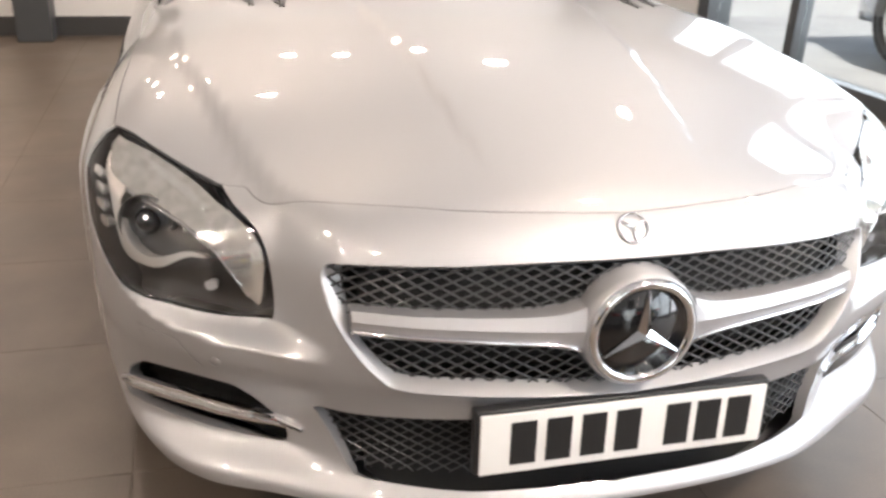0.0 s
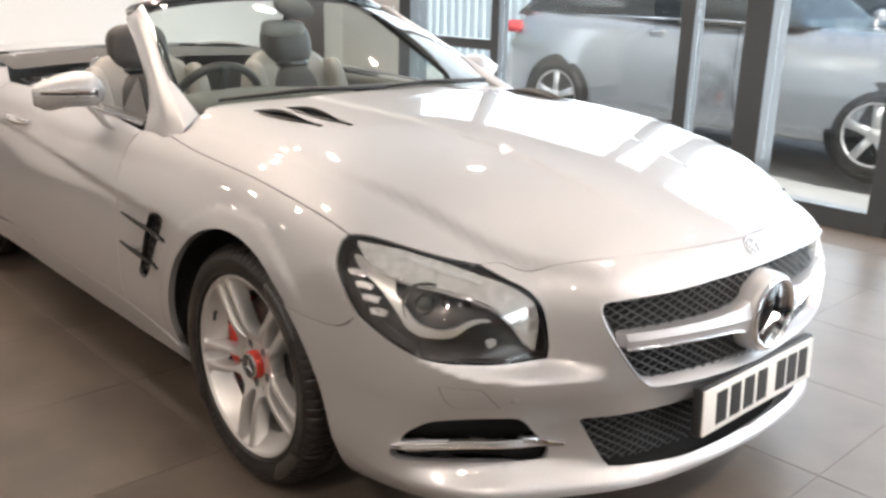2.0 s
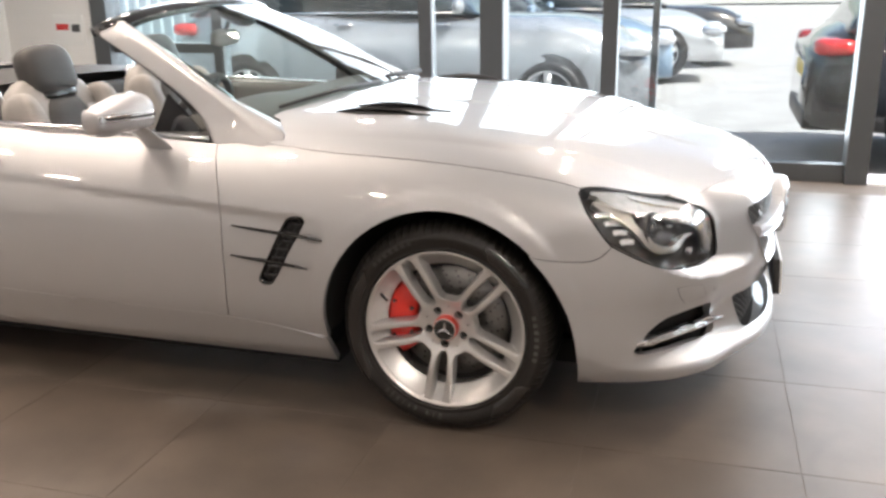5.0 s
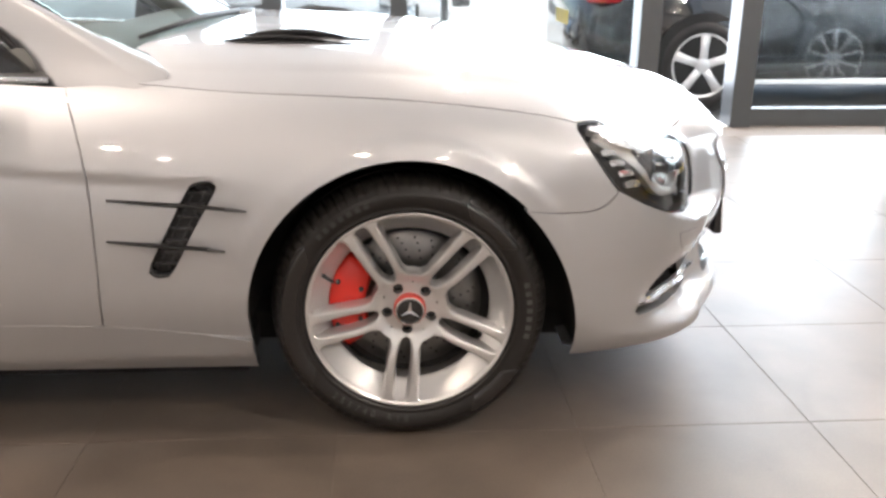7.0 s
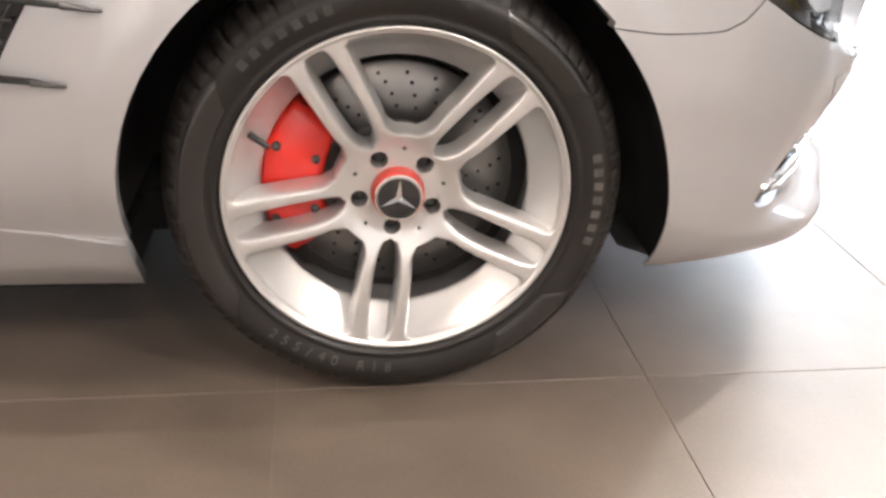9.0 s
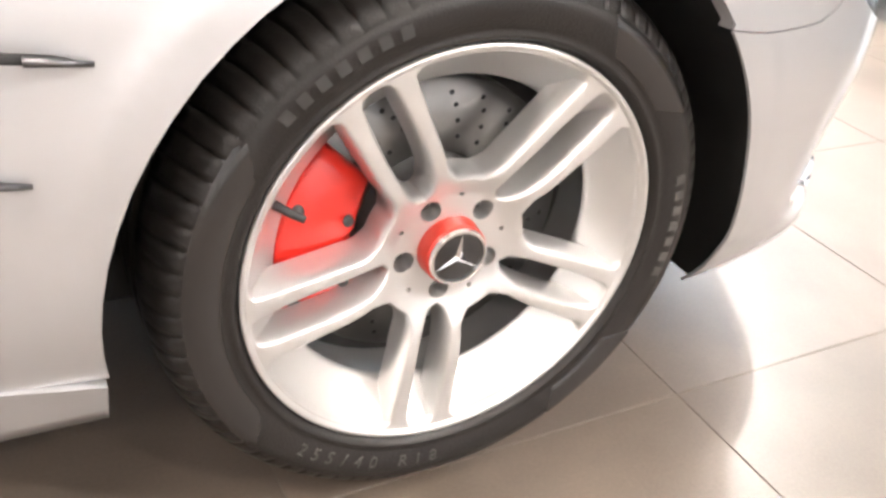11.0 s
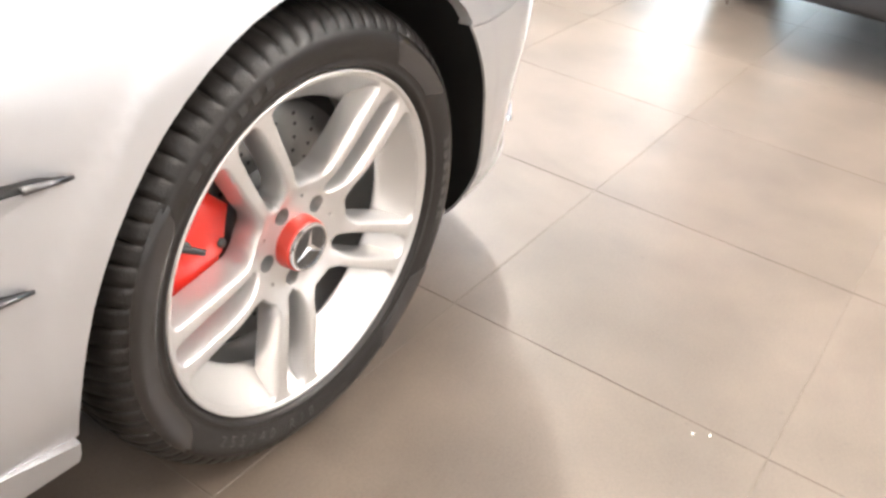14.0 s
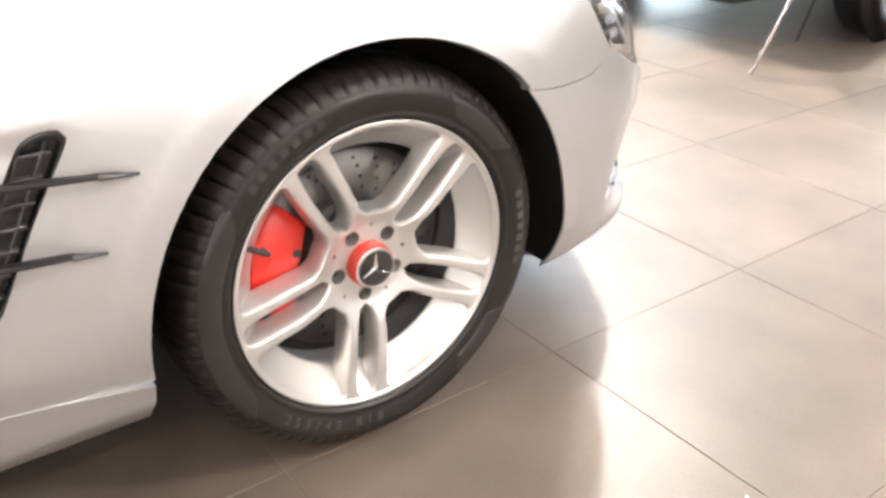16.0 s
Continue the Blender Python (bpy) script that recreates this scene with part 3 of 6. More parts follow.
        for deg, r0, p in zip(degs, edge_r, ring):
            ca, sa = math.cos(radians(deg)), math.sin(radians(deg))
            secs.append([(ax + r * ca, side * y, HUB_Z + r * sa) for y, r in ((p[1] + 0.004, r0), (p[1] + 0.016, r0 + 0.022), (-0.55, r0 + 0.022), (-0.545, 0.10))])
        loft(bm, secs, closed=False)
        part("wheel_well", bm, DARK, roadster)

# ---- roadster: front bumper, grille, lamps ----
def lift(line, dy=0.0):
    return [tuple(p) for p in on_top(np.array(line, float))]


seam3d = lift(spline(SEAM_TOP, 0.02))
LAMP_IN = [(0.590, -0.645, 0.725), (0.657, -0.623, 0.701), (0.707, -0.589, 0.675), (0.736, -0.573, 0.643), (0.749, -0.567, 0.598), (0.756, -0.565, 0.549), (0.755, -0.569, 0.524)]
LAMP_LOW = [(0.755, -0.569, 0.524), (0.724, -0.638, 0.522), (0.683, -0.730, 0.530), (0.625, -0.815, 0.547), (0.556, -0.850, 0.575), (0.486, -0.872, 0.622)]
lamp_top3d = lift(spline(LAMP_TOP, 0.02))
LAMP_BACK = [tuple(p) for p in on_side(spline(LAMP_REAR[::-1], 0.02))]
LAMP_LOW[-1] = LAMP_BACK[0]
SEAM_B3 = [tuple(p) for p in on_side(spline(SEAM_BUMPER, 0.02))]
arch_xz = [((0.3655 + 0.050 * u * u) * math.cos(radians(44.2 - 63.4 * u)), HUB_Z + (0.3655 + 0.050 * u * u) * math.sin(radians(44.2 - 63.4 * u))) for u in np.linspace(0, 1, 24)]
ARCH_B3 = [tuple(p) for p in on_side(np.array(arch_xz))]
CHIN = [ARCH_B3[-1], (0.454, -0.827, 0.194), (0.530, -0.813, 0.197), (0.610, -0.792, 0.202), (0.711, -0.735, 0.209), (0.792, -0.627, 0.213), (0.870, -0.489, 0.217), (0.948, -0.250, 0.223), (0.969, 0.000, 0.225)]
half = chain(to_front(seam3d), front_line(LAMP_IN), front_line(LAMP_LOW), to_front(SEAM_B3), to_front(ARCH_B3), front_line(CHIN, 0.02))
whole = chain(half, [(-a, b) for a, b in half[::-1]])


def both(line):
    """A right-hand half and its mirror image as one closed outline."""
    return chain(line, [(-a, b) for a, b in line[::-1]])


GR = [(0.924, 0.000, 0.670), (0.918, -0.146, 0.670), (0.898, -0.316, 0.666), (0.854, -0.460, 0.662), (0.833, -0.487, 0.653), (0.833, -0.492, 0.638), (0.852, -0.486, 0.600), (0.882, -0.454, 0.531), (0.900, -0.410, 0.478), (0.910, -0.373, 0.461), (0.933, -0.249, 0.450), (0.946, -0.099, 0.441), (0.949, 0.000, 0.438)]
grille_half = front_line(GR, 0.014)
IN = [(0.941, 0.000, 0.395), (0.927, -0.200, 0.394), (0.868, -0.419, 0.388), (0.820, -0.502, 0.386), (0.811, -0.511, 0.381), (0.812, -0.502, 0.366), (0.838, -0.462, 0.287), (0.850, -0.449, 0.267), (0.865, -0.427, 0.259), (0.928, -0.252, 0.252), (0.951, 0.000, 0.251)]
intake_half = front_line(IN, 0.014)
FOG = [(0.548, -0.840, 0.305), (0.570, -0.830, 0.336), (0.586, -0.822, 0.362), (0.610, -0.806, 0.383), (0.639, -0.785, 0.399), (0.690, -0.731, 0.407), (0.742, -0.653, 0.404), (0.748, -0.620, 0.385), (0.748, -0.583, 0.345), (0.759, -0.558, 0.319), (0.762, -0.553, 0.289), (0.749, -0.577, 0.280), (0.695, -0.685, 0.288), (0.640, -0.759, 0.290), (0.588, -0.814, 0.291), (0.558, -0.834, 0.293)]
fog_hole = front_line(FOG, 0.012, True)
fog_left = np.array([(-a, b) for a, b in fog_hole])
bumper = panel("front_bumper", on_front, whole, SILVER, roadster, holes=[both(grille_half), both(intake_half), fog_hole, fog_left], grid=0.0095, lip=0.004, hole_lip=0.022)
# lower lip of the bumper turns under the car
bm = bmesh.new()
low = on_front(front_line(CHIN, 0.03))
low = np.vstack([low, (low * np.array((1, -1, 1)))[::-1][1:]])
drop = lambda p: 0.004 + 0.014 * float(step01((p[0] - 0.48) / 0.25))
loft(bm, [[(p[0], p[1], p[2]), (max(p[0] - 0.02, 0.40), p[1] * 0.985, p[2] - drop(p)), (max(p[0] - 0.10, 0.405), p[1] * 0.93, p[2] - drop(p) - 0.006), (max(p[0] - 0.45, 0.41), p[1] * 0.8, 0.14)] for p in low[2:-2]], closed=False)
bmesh.ops.recalc_face_normals(bm, faces=bm.faces[:])
part("lip_spoiler", bm, SILVER, roadster)


def grid_mesh(name, region, mat, parent, depth, pitch, width, slant, face, label=""):
    """A diamond lattice of thin bars laid into an opening of the nose."""
    lo, hi = region.min(0), region.max(0)
    bm = bmesh.new()
    for sgn in (1, -1):
        c = -2.0
        while c < 2.0:
            c += pitch
            s = np.linspace(lo[0], hi[0], 200)
            L = np.column_stack([s, (c + sgn * s * slant)])
            m = inside(L, region)
            run = []
            for q, ok in zip(L, m):
                if ok:
                    run.append(q)
                if (not ok or q[0] >= hi[0] - 1e-6) and len(run) > 1:
                    P = on_front(np.array(run[::2] if len(run) > 4 else run))
                    N = shell_normal(P)
                    P[:, 0] = face + nose_plan(np.abs(P[:, 1])) - depth
                    secs = []
                    for p, n in zip(P, N):
                        secs.append([tuple(p + np.array((0, 0, 1)) * width + n * 0.001 * sgn), tuple(p + n * width * 1.2), tuple(p - np.array((0, 0, 1)) * width + n * 0.001 * sgn)])
                    loft(bm, secs, closed=False)
                    run = []
                elif not ok:
                    run = []
    return part(name, bm, mat, parent, label)


grille = both(grille_half)
# near-black sheets stand in for the shade behind both meshes
panel("grille_shade_sheet", on_front, grille, DARK, bumper, grid=0.03, lip=0, offset=-0.065)
grid_mesh("grille_mesh", shrink(grille, grille.mean(0), 0.004), GRILLE_BLACK, bumper, 0.028, 0.0215, 0.0023, 0.55, 0.955, "black diamond mesh")
panel("intake_shade_sheet", on_front, both(intake_half), DARK, bumper, grid=0.03, lip=0, offset=-0.07)
grid_mesh("intake_mesh", both(intake_half), GRILLE_BLACK, bumper, 0.030, 0.0200, 0.0020, 0.55, 0.925, "black diamond mesh")
# silver rim round the grille
bm = bmesh.new()
gl = on_front(grille)
gn = shell_normal(gl)
ring = [[tuple(p + n * o + (gl.mean(0) - p) * q) for o, q in ((0.0, -0.012), (0.005, -0.004), (0.004, 0.004), (-0.03, 0.012))] for p, n in zip(gl, gn)]
loft(bm, ring + [ring[0]], closed=False)
bmesh.ops.recalc_face_normals(bm, faces=bm.faces[:])
part("grille_frame", bm, SILVER, bumper)

# centre badge: dark disc, chrome ring and three bars in a silver shroud, with a wing to each side
badge_m = Matrix.Translation((0.972, 0, 0.561)) @ Matrix.Rotation(radians(90), 4, "Y") @ Matrix.Rotation(radians(90), 4, "Z")
badge = part("badge", (lambda b: (lathe(b, [(0.001, 0.004), (0.077, 0.002), (0.080, -0.006), (0.080, -0.03)], 48, badge_m), b)[1])(bmesh.new()), BLACK_GLOSS, bumper, "round dark badge with a chrome three-bar motif")
bm = bmesh.new()
lathe(bm, [(0.077, -0.004), (0.080, 0.007), (0.088, 0.008), (0.093, 0.002), (0.094, -0.02)], 56, badge_m)
part("badge_ring", bm, CHROME, badge)
bm = bmesh.new()
lathe(bm, [(0.091, -0.01), (0.094, 0.002), (0.097, 0.0), (0.100, -0.014), (0.102, -0.05)], 56, badge_m)
part("badge_shroud", bm, SILVER, badge)
for k in range(3):
    bm = bmesh.new()
    m = badge_m @ Matrix.Rotation(radians(90 + 120 * k), 4, "Z")
    vs = [bm.verts.new(p) for p in ((0.079, 0, 0.006), (0.0, 0.0125, 0.005), (0, 0, 0.016), (0.0, -0.0125, 0.005), (0.016, 0.0105, 0.005), (0.016, -0.0105, 0.005))]
    bm.faces.new((vs[0], vs[2], vs[1])), bm.faces.new((vs[0], vs[3], vs[2]))
    bmesh.ops.transform(bm, matrix=m, verts=vs)
    bmesh.ops.recalc_face_normals(bm, faces=bm.faces[:])
    part("badge_bar", bm, CHROME, badge, smooth=False)
for s in (-1, 1):
    bm = bmesh.new()
    secs = []
    for i in range(15):
        u = i / 14
        y = 0.095 + (0.455 - 0.095) * u
        hgt = 0.021 - 0.004 * u + 0.018 * math.exp(-u * 9)
        p = on_front(to_front([(0.95 - 0.3 * y * y, s * y, 0.567 + 0.008 * u)]))[0]
        secs.append([(p[0] + dx, s * y, p[2] + dz) for dx, dz in ((0.004 - 0.01 * u, hgt), (0.016 - 0.014 * u, 0.002), (0.010 - 0.012 * u, -hgt * 0.8), (-0.035, -hgt), (-0.035, hgt))])
    loft(bm, secs)
    bmesh.ops.recalc_face_normals(bm, faces=bm.faces[:])
    wing = part("grille_wing", bm, SILVER, bumper, smooth=False)
    bm = bmesh.new()
    tube(bm, [(c[2][0] + 0.002, c[2][1], c[2][2] - 0.003) for c in secs], 0.0035, 8)
    part("wing_chrome_edge", bm, CHROME, wing)

# emblem on the nose
ep = on_top(np.array([(0.895, 0.0)]))[0]
en = Vector(shell_normal(ep[None])[0])
em = Matrix.Translation(Vector(ep) + en * 0.001) @ en.to_track_quat("Z", "Y").to_matrix().to_4x4()
bm = bmesh.new()
lathe(bm, [(0.023, 0), (0.0235, 0.003), (0.026, 0.004), (0.028, 0.002), (0.028, 0)], 32, em)
for k in range(3):
    box(bm, (0.012, 0, 0.002), (0.024, 0.004, 0.003), 0, em @ Matrix.Rotation(radians(30 + 120 * k), 4, "Z"))
part("nose_emblem", bm, CHROME, bumper, "small round chrome emblem")

# number plate: the characters are plain bars
plate_m = pose(0.972, 0, 0.373, 0, -3, 0)
bm = bmesh.new()
box(bm, (-0.006, 0, 0), (0.006, 0.520, 0.111), 0.0025, plate_m)
plate = part("number_plate", bm, PLATE_WHITE, bumper, "white number plate with black bars")
bm = bmesh.new()
box(bm, (-0.020, 0, 0.003), (0.022, 0.535, 0.118), 0.004, plate_m)
part("plate_holder", bm, BLACK_PLASTIC, plate)
for y in (-0.186, -0.124, -0.062, 0.0, 0.092, 0.150, 0.208):
    bm = bmesh.new()
    box(bm, (-0.0022, y, 0), (0.002, 0.044, 0.079), 0, plate_m)
    part("plate_bar", bm, PLATE_BLACK, plate, smooth=False)

for side in (1, -1):
    sg = 1 if side > 0 else -1
    outline = chain(to_front(lamp_top3d[::-1]), front_line(LAMP_IN), front_line(LAMP_LOW), to_front(LAMP_BACK))
    c0 = outline.mean(0)
    lens = shrink(outline, c0, 0.002)
    lamp = panel("headlamp", on_front, lens, LENS, roadster, grid=0.02, lip=0.0, flip=side, label="clear swept-back headlamp", offset=-0.001)
    lamp.visible_shadow = False
    panel("lamp_housing", on_front, outline, LAMP_GREY, lamp, grid=0.03, lip=0, flip=side, offset=-0.046)
    panel("lamp_wall", on_front, lens, LAMP_GREY, lamp, holes=[shrink(outline, c0, 0.0036)], grid=0.02, lip=0.044, flip=side, offset=-0.0045)
    # gasket
    rim = panel("lamp_bezel", on_front, lens, BLACK_GLOSS, lamp, holes=[shrink(outline, c0, 0.0042)], grid=0.02, lip=0.005, flip=side, offset=-0.003)
    def lamp_strip(name, pts, mat, offset, lip=0.02, grid=0.012, holes=(), label=""):
        return panel(name, on_front, front_line(pts, 0.010, True), mat, lamp, holes=holes, grid=grid, lip=lip, offset=offset, flip=side, label=label)
    DRL = [(0.411, -0.823, 0.757), (0.430, -0.808, 0.758), (0.472, -0.775, 0.752), (0.494, -0.755, 0.746), (0.541, -0.716, 0.731), (0.596, -0.678, 0.715), (0.643, -0.650, 0.701), (0.674, -0.625, 0.689), (0.703, -0.601, 0.671), (0.725, -0.584, 0.648), (0.736, -0.580, 0.617), (0.740, -0.584, 0.577), (0.739, -0.591, 0.544), (0.731, -0.606, 0.556), (0.724, -0.621, 0.584), (0.713, -0.643, 0.617), (0.699, -0.660, 0.638), (0.677, -0.683, 0.656), (0.657, -0.701, 0.666), (0.626, -0.729, 0.678), (0.596, -0.753, 0.687), (0.567, -0.783, 0.693), (0.540, -0.804, 0.701), (0.484, -0.832, 0.719)]
    panel("daytime_light", on_front, front_line(DRL, 0.008, True), STRIP_CLEAR, lamp, grid=0.0036, lip=0.018, offset=-0.009, flip=side, label="clear ribbed light strip",
          bulge=lambda U: 0.0034 * np.abs(np.sin(150 * U[:, 0] + 40 * U[:, 1])) + 0.0020 * np.abs(np.sin(190 * U[:, 1] + 70 * U[:, 0])))
    # bright bar in the upper edge of the strip
    BAR = [(0.503, -0.764, 0.737), (0.539, -0.732, 0.726), (0.615, -0.685, 0.703), (0.648, -0.665, 0.691), (0.650, -0.670, 0.688), (0.616, -0.694, 0.698), (0.564, -0.732, 0.713), (0.523, -0.757, 0.728)]
    lamp_strip("light_guide", BAR, CRYSTAL, -0.0022, 0.008, label="bright narrow light guide")
    # chrome edge under the strip
    RIM = [(0.540, -0.807, 0.699), (0.567, -0.786, 0.691), (0.596, -0.757, 0.685), (0.626, -0.732, 0.676), (0.658, -0.704, 0.664), (0.699, -0.663, 0.636), (0.713, -0.646, 0.614), (0.724, -0.624, 0.582), (0.731, -0.607, 0.554)]
    P = on_front(front_line(RIM, 0.012))
    P = P - shell_normal(P) * 0.010
    bm = bmesh.new()
    tube(bm, [(p[0], sg * p[1], p[2]) for p in P], 0.0034, 10)
    part("lamp_chrome_edge", bm, CHROME, lamp, "chrome edge under the light strip")
    # satin silver surround that hooks under the projector
    HOOK = [(0.422, -0.839, 0.743), (0.438, -0.849, 0.729), (0.512, -0.847, 0.685), (0.558, -0.839, 0.638), (0.582, -0.830, 0.605), (0.608, -0.815, 0.589), (0.632, -0.793, 0.585), (0.656, -0.766, 0.586), (0.667, -0.748, 0.593), (0.675, -0.730, 0.606), (0.684, -0.706, 0.617), (0.699, -0.677, 0.618), (0.693, -0.685, 0.625), (0.676, -0.716, 0.625), (0.661, -0.751, 0.610), (0.640, -0.781, 0.603), (0.618, -0.801, 0.610), (0.597, -0.816, 0.623), (0.572, -0.823, 0.653), (0.544, -0.825, 0.682), (0.534, -0.812, 0.700), (0.506, -0.818, 0.715), (0.461, -0.825, 0.735)]
    lamp_strip("projector_surround", HOOK, TRIM_SILVER, -0.018, 0.022, 0.008, label="satin silver surround of the projector")
    # stacked side crystals of the indicator
    for q in range(4):
        u = q / 3
        cx, cz = 0.434 + 0.066 * u, 0.706 - 0.076 * u
        REF = [(cx - 0.008, -0.848, cz), (cx + 0.012, -0.842, cz + 0.005), (cx + 0.032, -0.832, cz + 0.001), (cx + 0.033, -0.836, cz - 0.011), (cx + 0.012, -0.845, cz - 0.010), (cx - 0.003, -0.850, cz - 0.012)]
        lamp_strip("indicator_crystal", REF, CRYSTAL, -0.010 - 0.003 * (q % 2), 0.012, 0.006)
    pn = Vector((0.90, -0.34, 0.10)).normalized()
    pm = Matrix.Translation((0.574, sg * -0.766, 0.643)) @ Vector((pn.x, sg * pn.y, pn.z)).to_track_quat("Z", "Y").to_matrix().to_4x4()
    bm = bmesh.new()
    lathe(bm, [(0.0005, 0.018), (0.012, 0.016), (0.020, 0.010), (0.024, 0.001), (0.025, -0.01)], 28, pm)
    proj = part("projector_lens", bm, BLACK_GLOSS, lamp, "dark glass projector lens")
    bm = bmesh.new()
    lathe(bm, [(0.025, -0.01), (0.0255, 0.004), (0.0275, 0.005), (0.0290, -0.002), (0.033, -0.004), (0.0335, 0.001), (0.0355, 0.001), (0.0365, -0.008), (0.041, -0.006)], 36, pm)
    part("projector_ring", bm, DARK_CHROME, proj)
    bm = bmesh.new()
    lathe(bm, [(0.041, -0.008), (0.046, 0.000), (0.050, 0.012), (0.0505, 0.008), (0.048, -0.02)], 36, pm)
    part("projector_bowl", bm, LAMP_GREY, proj)
    for k in range(3):
        bm = bmesh.new()
        c = Vector((0.618 + 0.022 * k, sg * (-0.724 + 0.022 * k), 0.640 + 0.001 * k))
        lathe(bm, [(0.0005, 0.006), (0.005, 0.004), (0.0075, -0.002), (0.008, -0.01)], 14, Matrix.Translation(c - Vector((0.02, 0, 0))) @ Vector((pn.x, sg * pn.y, pn.z)).to_track_quat("Z", "Y").to_matrix().to_4x4())
        part("led_lens", bm, CHROME if k == 1 else DARK_CHROME, lamp)
    LOWREF = [(0.702, -0.688, 0.568), (0.710, -0.666, 0.573), (0.712, -0.665, 0.560), (0.705, -0.683, 0.553)]
    lamp_strip("side_reflector", LOWREF, CLEAR_LAMP, -0.028, 0.01)
    # fog lamp in its recess
    fh = np.array([(a, b) for a, b in fog_hole])
    fog = panel("fog_lamp_recess", on_front, fh, DARK, bumper, grid=0.02, lip=0, offset=-0.045, flip=side)
    # chrome blade with two ridges and a light bar between them, running out over the inner end
    BLADE = [(0.555, -0.838, 0.327), (0.584, -0.820, 0.332), (0.615, -0.789, 0.337), (0.656, -0.743, 0.340), (0.701, -0.678, 0.338), (0.733, -0.610, 0.330), (0.762, -0.554, 0.322), (0.785, -0.525, 0.320)]
    P = on_front(front_line(BLADE, 0.012))
    N = shell_normal(P)
    bm = bmesh.new()
    secs = []
    for i, (p, n) in enumerate(zip(P, N)):
        u = i / (len(P) - 1)
        h = 0.0150 * min(1.0, 0.30 + u * 6) * (1.0 if u < 0.74 else 1 - 3.0 * (u - 0.74))
        n = Vector((n[0], n[1], 0)).normalized()
        secs.append([(p[0] + n.x * d, sg * (p[1] + n.y * d), p[2] + z) for d, z in ((-0.02, h), (0.000, h), (0.007, h * 0.82), (0.008, h * 0.55), (0.001, h * 0.35), (0.001, -h * 0.25), (0.009, -h * 0.45), (0.009, -h * 0.78), (0.002, -h), (-0.02, -h))])
    loft(bm, secs)
    bmesh.ops.recalc_face_normals(bm, faces=bm.faces[:])
    blade = part("fog_light_strip", bm, CHROME, fog, "chrome blade with a light bar", smooth=False)
    bm = bmesh.new()
    tube(bm, [((c[4][0] + c[5][0]) / 2 + 0.002, (c[4][1] + c[5][1]) / 2, (c[4][2] + c[5][2]) / 2) for c in secs[2:int(len(secs) * 0.76)]], 0.0036, 8)
    part("light_bar", bm, CRYSTAL, blade)
    # washer cover and parking sensor: outlined in the bumper's skin
    WASH = [(0.656, -0.793, 0.489), (0.718, -0.728, 0.485), (0.728, -0.712, 0.464), (0.735, -0.690, 0.437), (0.675, -0.766, 0.438), (0.664, -0.783, 0.460)]
    wq = to_front(WASH)
    wl = np.vstack([a + (b - a) * np.linspace(0, 1, 7)[:-1, None] for a, b in zip(wq, np.roll(wq, -1, 0))])
    panel("washer_gap", on_front, wl.mean(0) + (wl - wl.mean(0)) * 1.03, BLACK_PLASTIC, bumper, grid=0.012, lip=0, offset=0.0003, flip=side)
    w = panel("washer_cover", on_front, wl, SILVER, bumper, grid=0.012, lip=0.002, offset=0.0008, flip=side)
    sp = on_front(to_front([(0.757, -0.665, 0.455)]))[0]
    sn = Vector(shell_normal(sp[None])[0])
    bm = bmesh.new()
    sm = Matrix.Translation((sp[0], sg * sp[1], sp[2])) @ Vector((sn.x, sg * sn.y, sn.z)).to_track_quat("Z", "Y").to_matrix().to_4x4()
    lathe(bm, [(0.001, 0.0012), (0.008, 0.0012), (0.009, 0.0), (0.0105, -0.001), (0.0115, 0.0006)], 20, sm)
    part("parking_sensor", bm, SILVER, bumper)

# ---- wheels ----
def circle(r, n=24, c=(0, 0)):
    return [(c[0] + r * math.cos(2 * math.pi * i / n), c[1] + r * math.sin(2 * math.pi * i / n)) for i in range(n)]


SPIN = radians(-6.5)
TYRE_OUT = [(0.240, -0.002), (0.2445, 0.008), (0.2495, 0.0150), (0.2520, 0.0190), (0.2555, 0.0195), (0.2575, 0.0178), (0.2625, 0.0200), (0.272, 0.0236), (0.286, 0.0255), (0.2965, 0.0232), (0.2975, 0.0215), (0.3035, 0.0185), (0.311, 0.0125), (0.3185, 0.001), (0.3235, -0.014), (0.3270, -0.032)]
TREAD = [(0.3280, -0.058), (0.3210, -0.060), (0.3210, -0.070), (0.3285, -0.072), (0.3288, -0.105), (0.3210, -0.107), (0.3210, -0.117), (0.3288, -0.119)]


def make_tyre(bm, blocks=80):
    """A tyre with bulging walls, ribs round the tread and slits across its shoulders."""
    mid = -0.112
    prof = TYRE_OUT + TREAD
    prof = prof + [(r, 2 * mid - z) for r, z in reversed(prof)]
    cuts = (0.0, 0.075, 0.10, 0.4, 0.7, 0.975)
    k = len(cuts)
    rings = []
    for r, z in prof:
        depth = z + 0.058 if z > mid else 2 * mid - z + 0.058
        shoulder = r > 0.3025 and depth > -0.004
        row = []
        for i in range(blocks * k):
            q = i % k
            rr = r - ((0.008 if r > 0.316 else 0.0016) if (shoulder and q in (0, 1)) else 0.0)
            sweep = 0.45 * min(max((0.012 - z) / 0.07, 0), 1) ** 1.5 if z > mid else 0.45
            a = 2 * math.pi * (i // k + cuts[q] + sweep) / blocks
            row.append(bm.verts.new((rr * math.cos(a), rr * math.sin(a), z)))
        rings.append(row)
    n = blocks * k
    for a, b in zip(rings, rings[1:]):
        for i in range(n):
            j = (i + 1) % n
            f = bm.faces.new((a[i], b[i], b[j], a[j]))
            f.smooth = True
    for e in bm.edges:
        if len(e.link_faces) == 2 and e.calc_face_angle() > radians(38):
            e.smooth = False


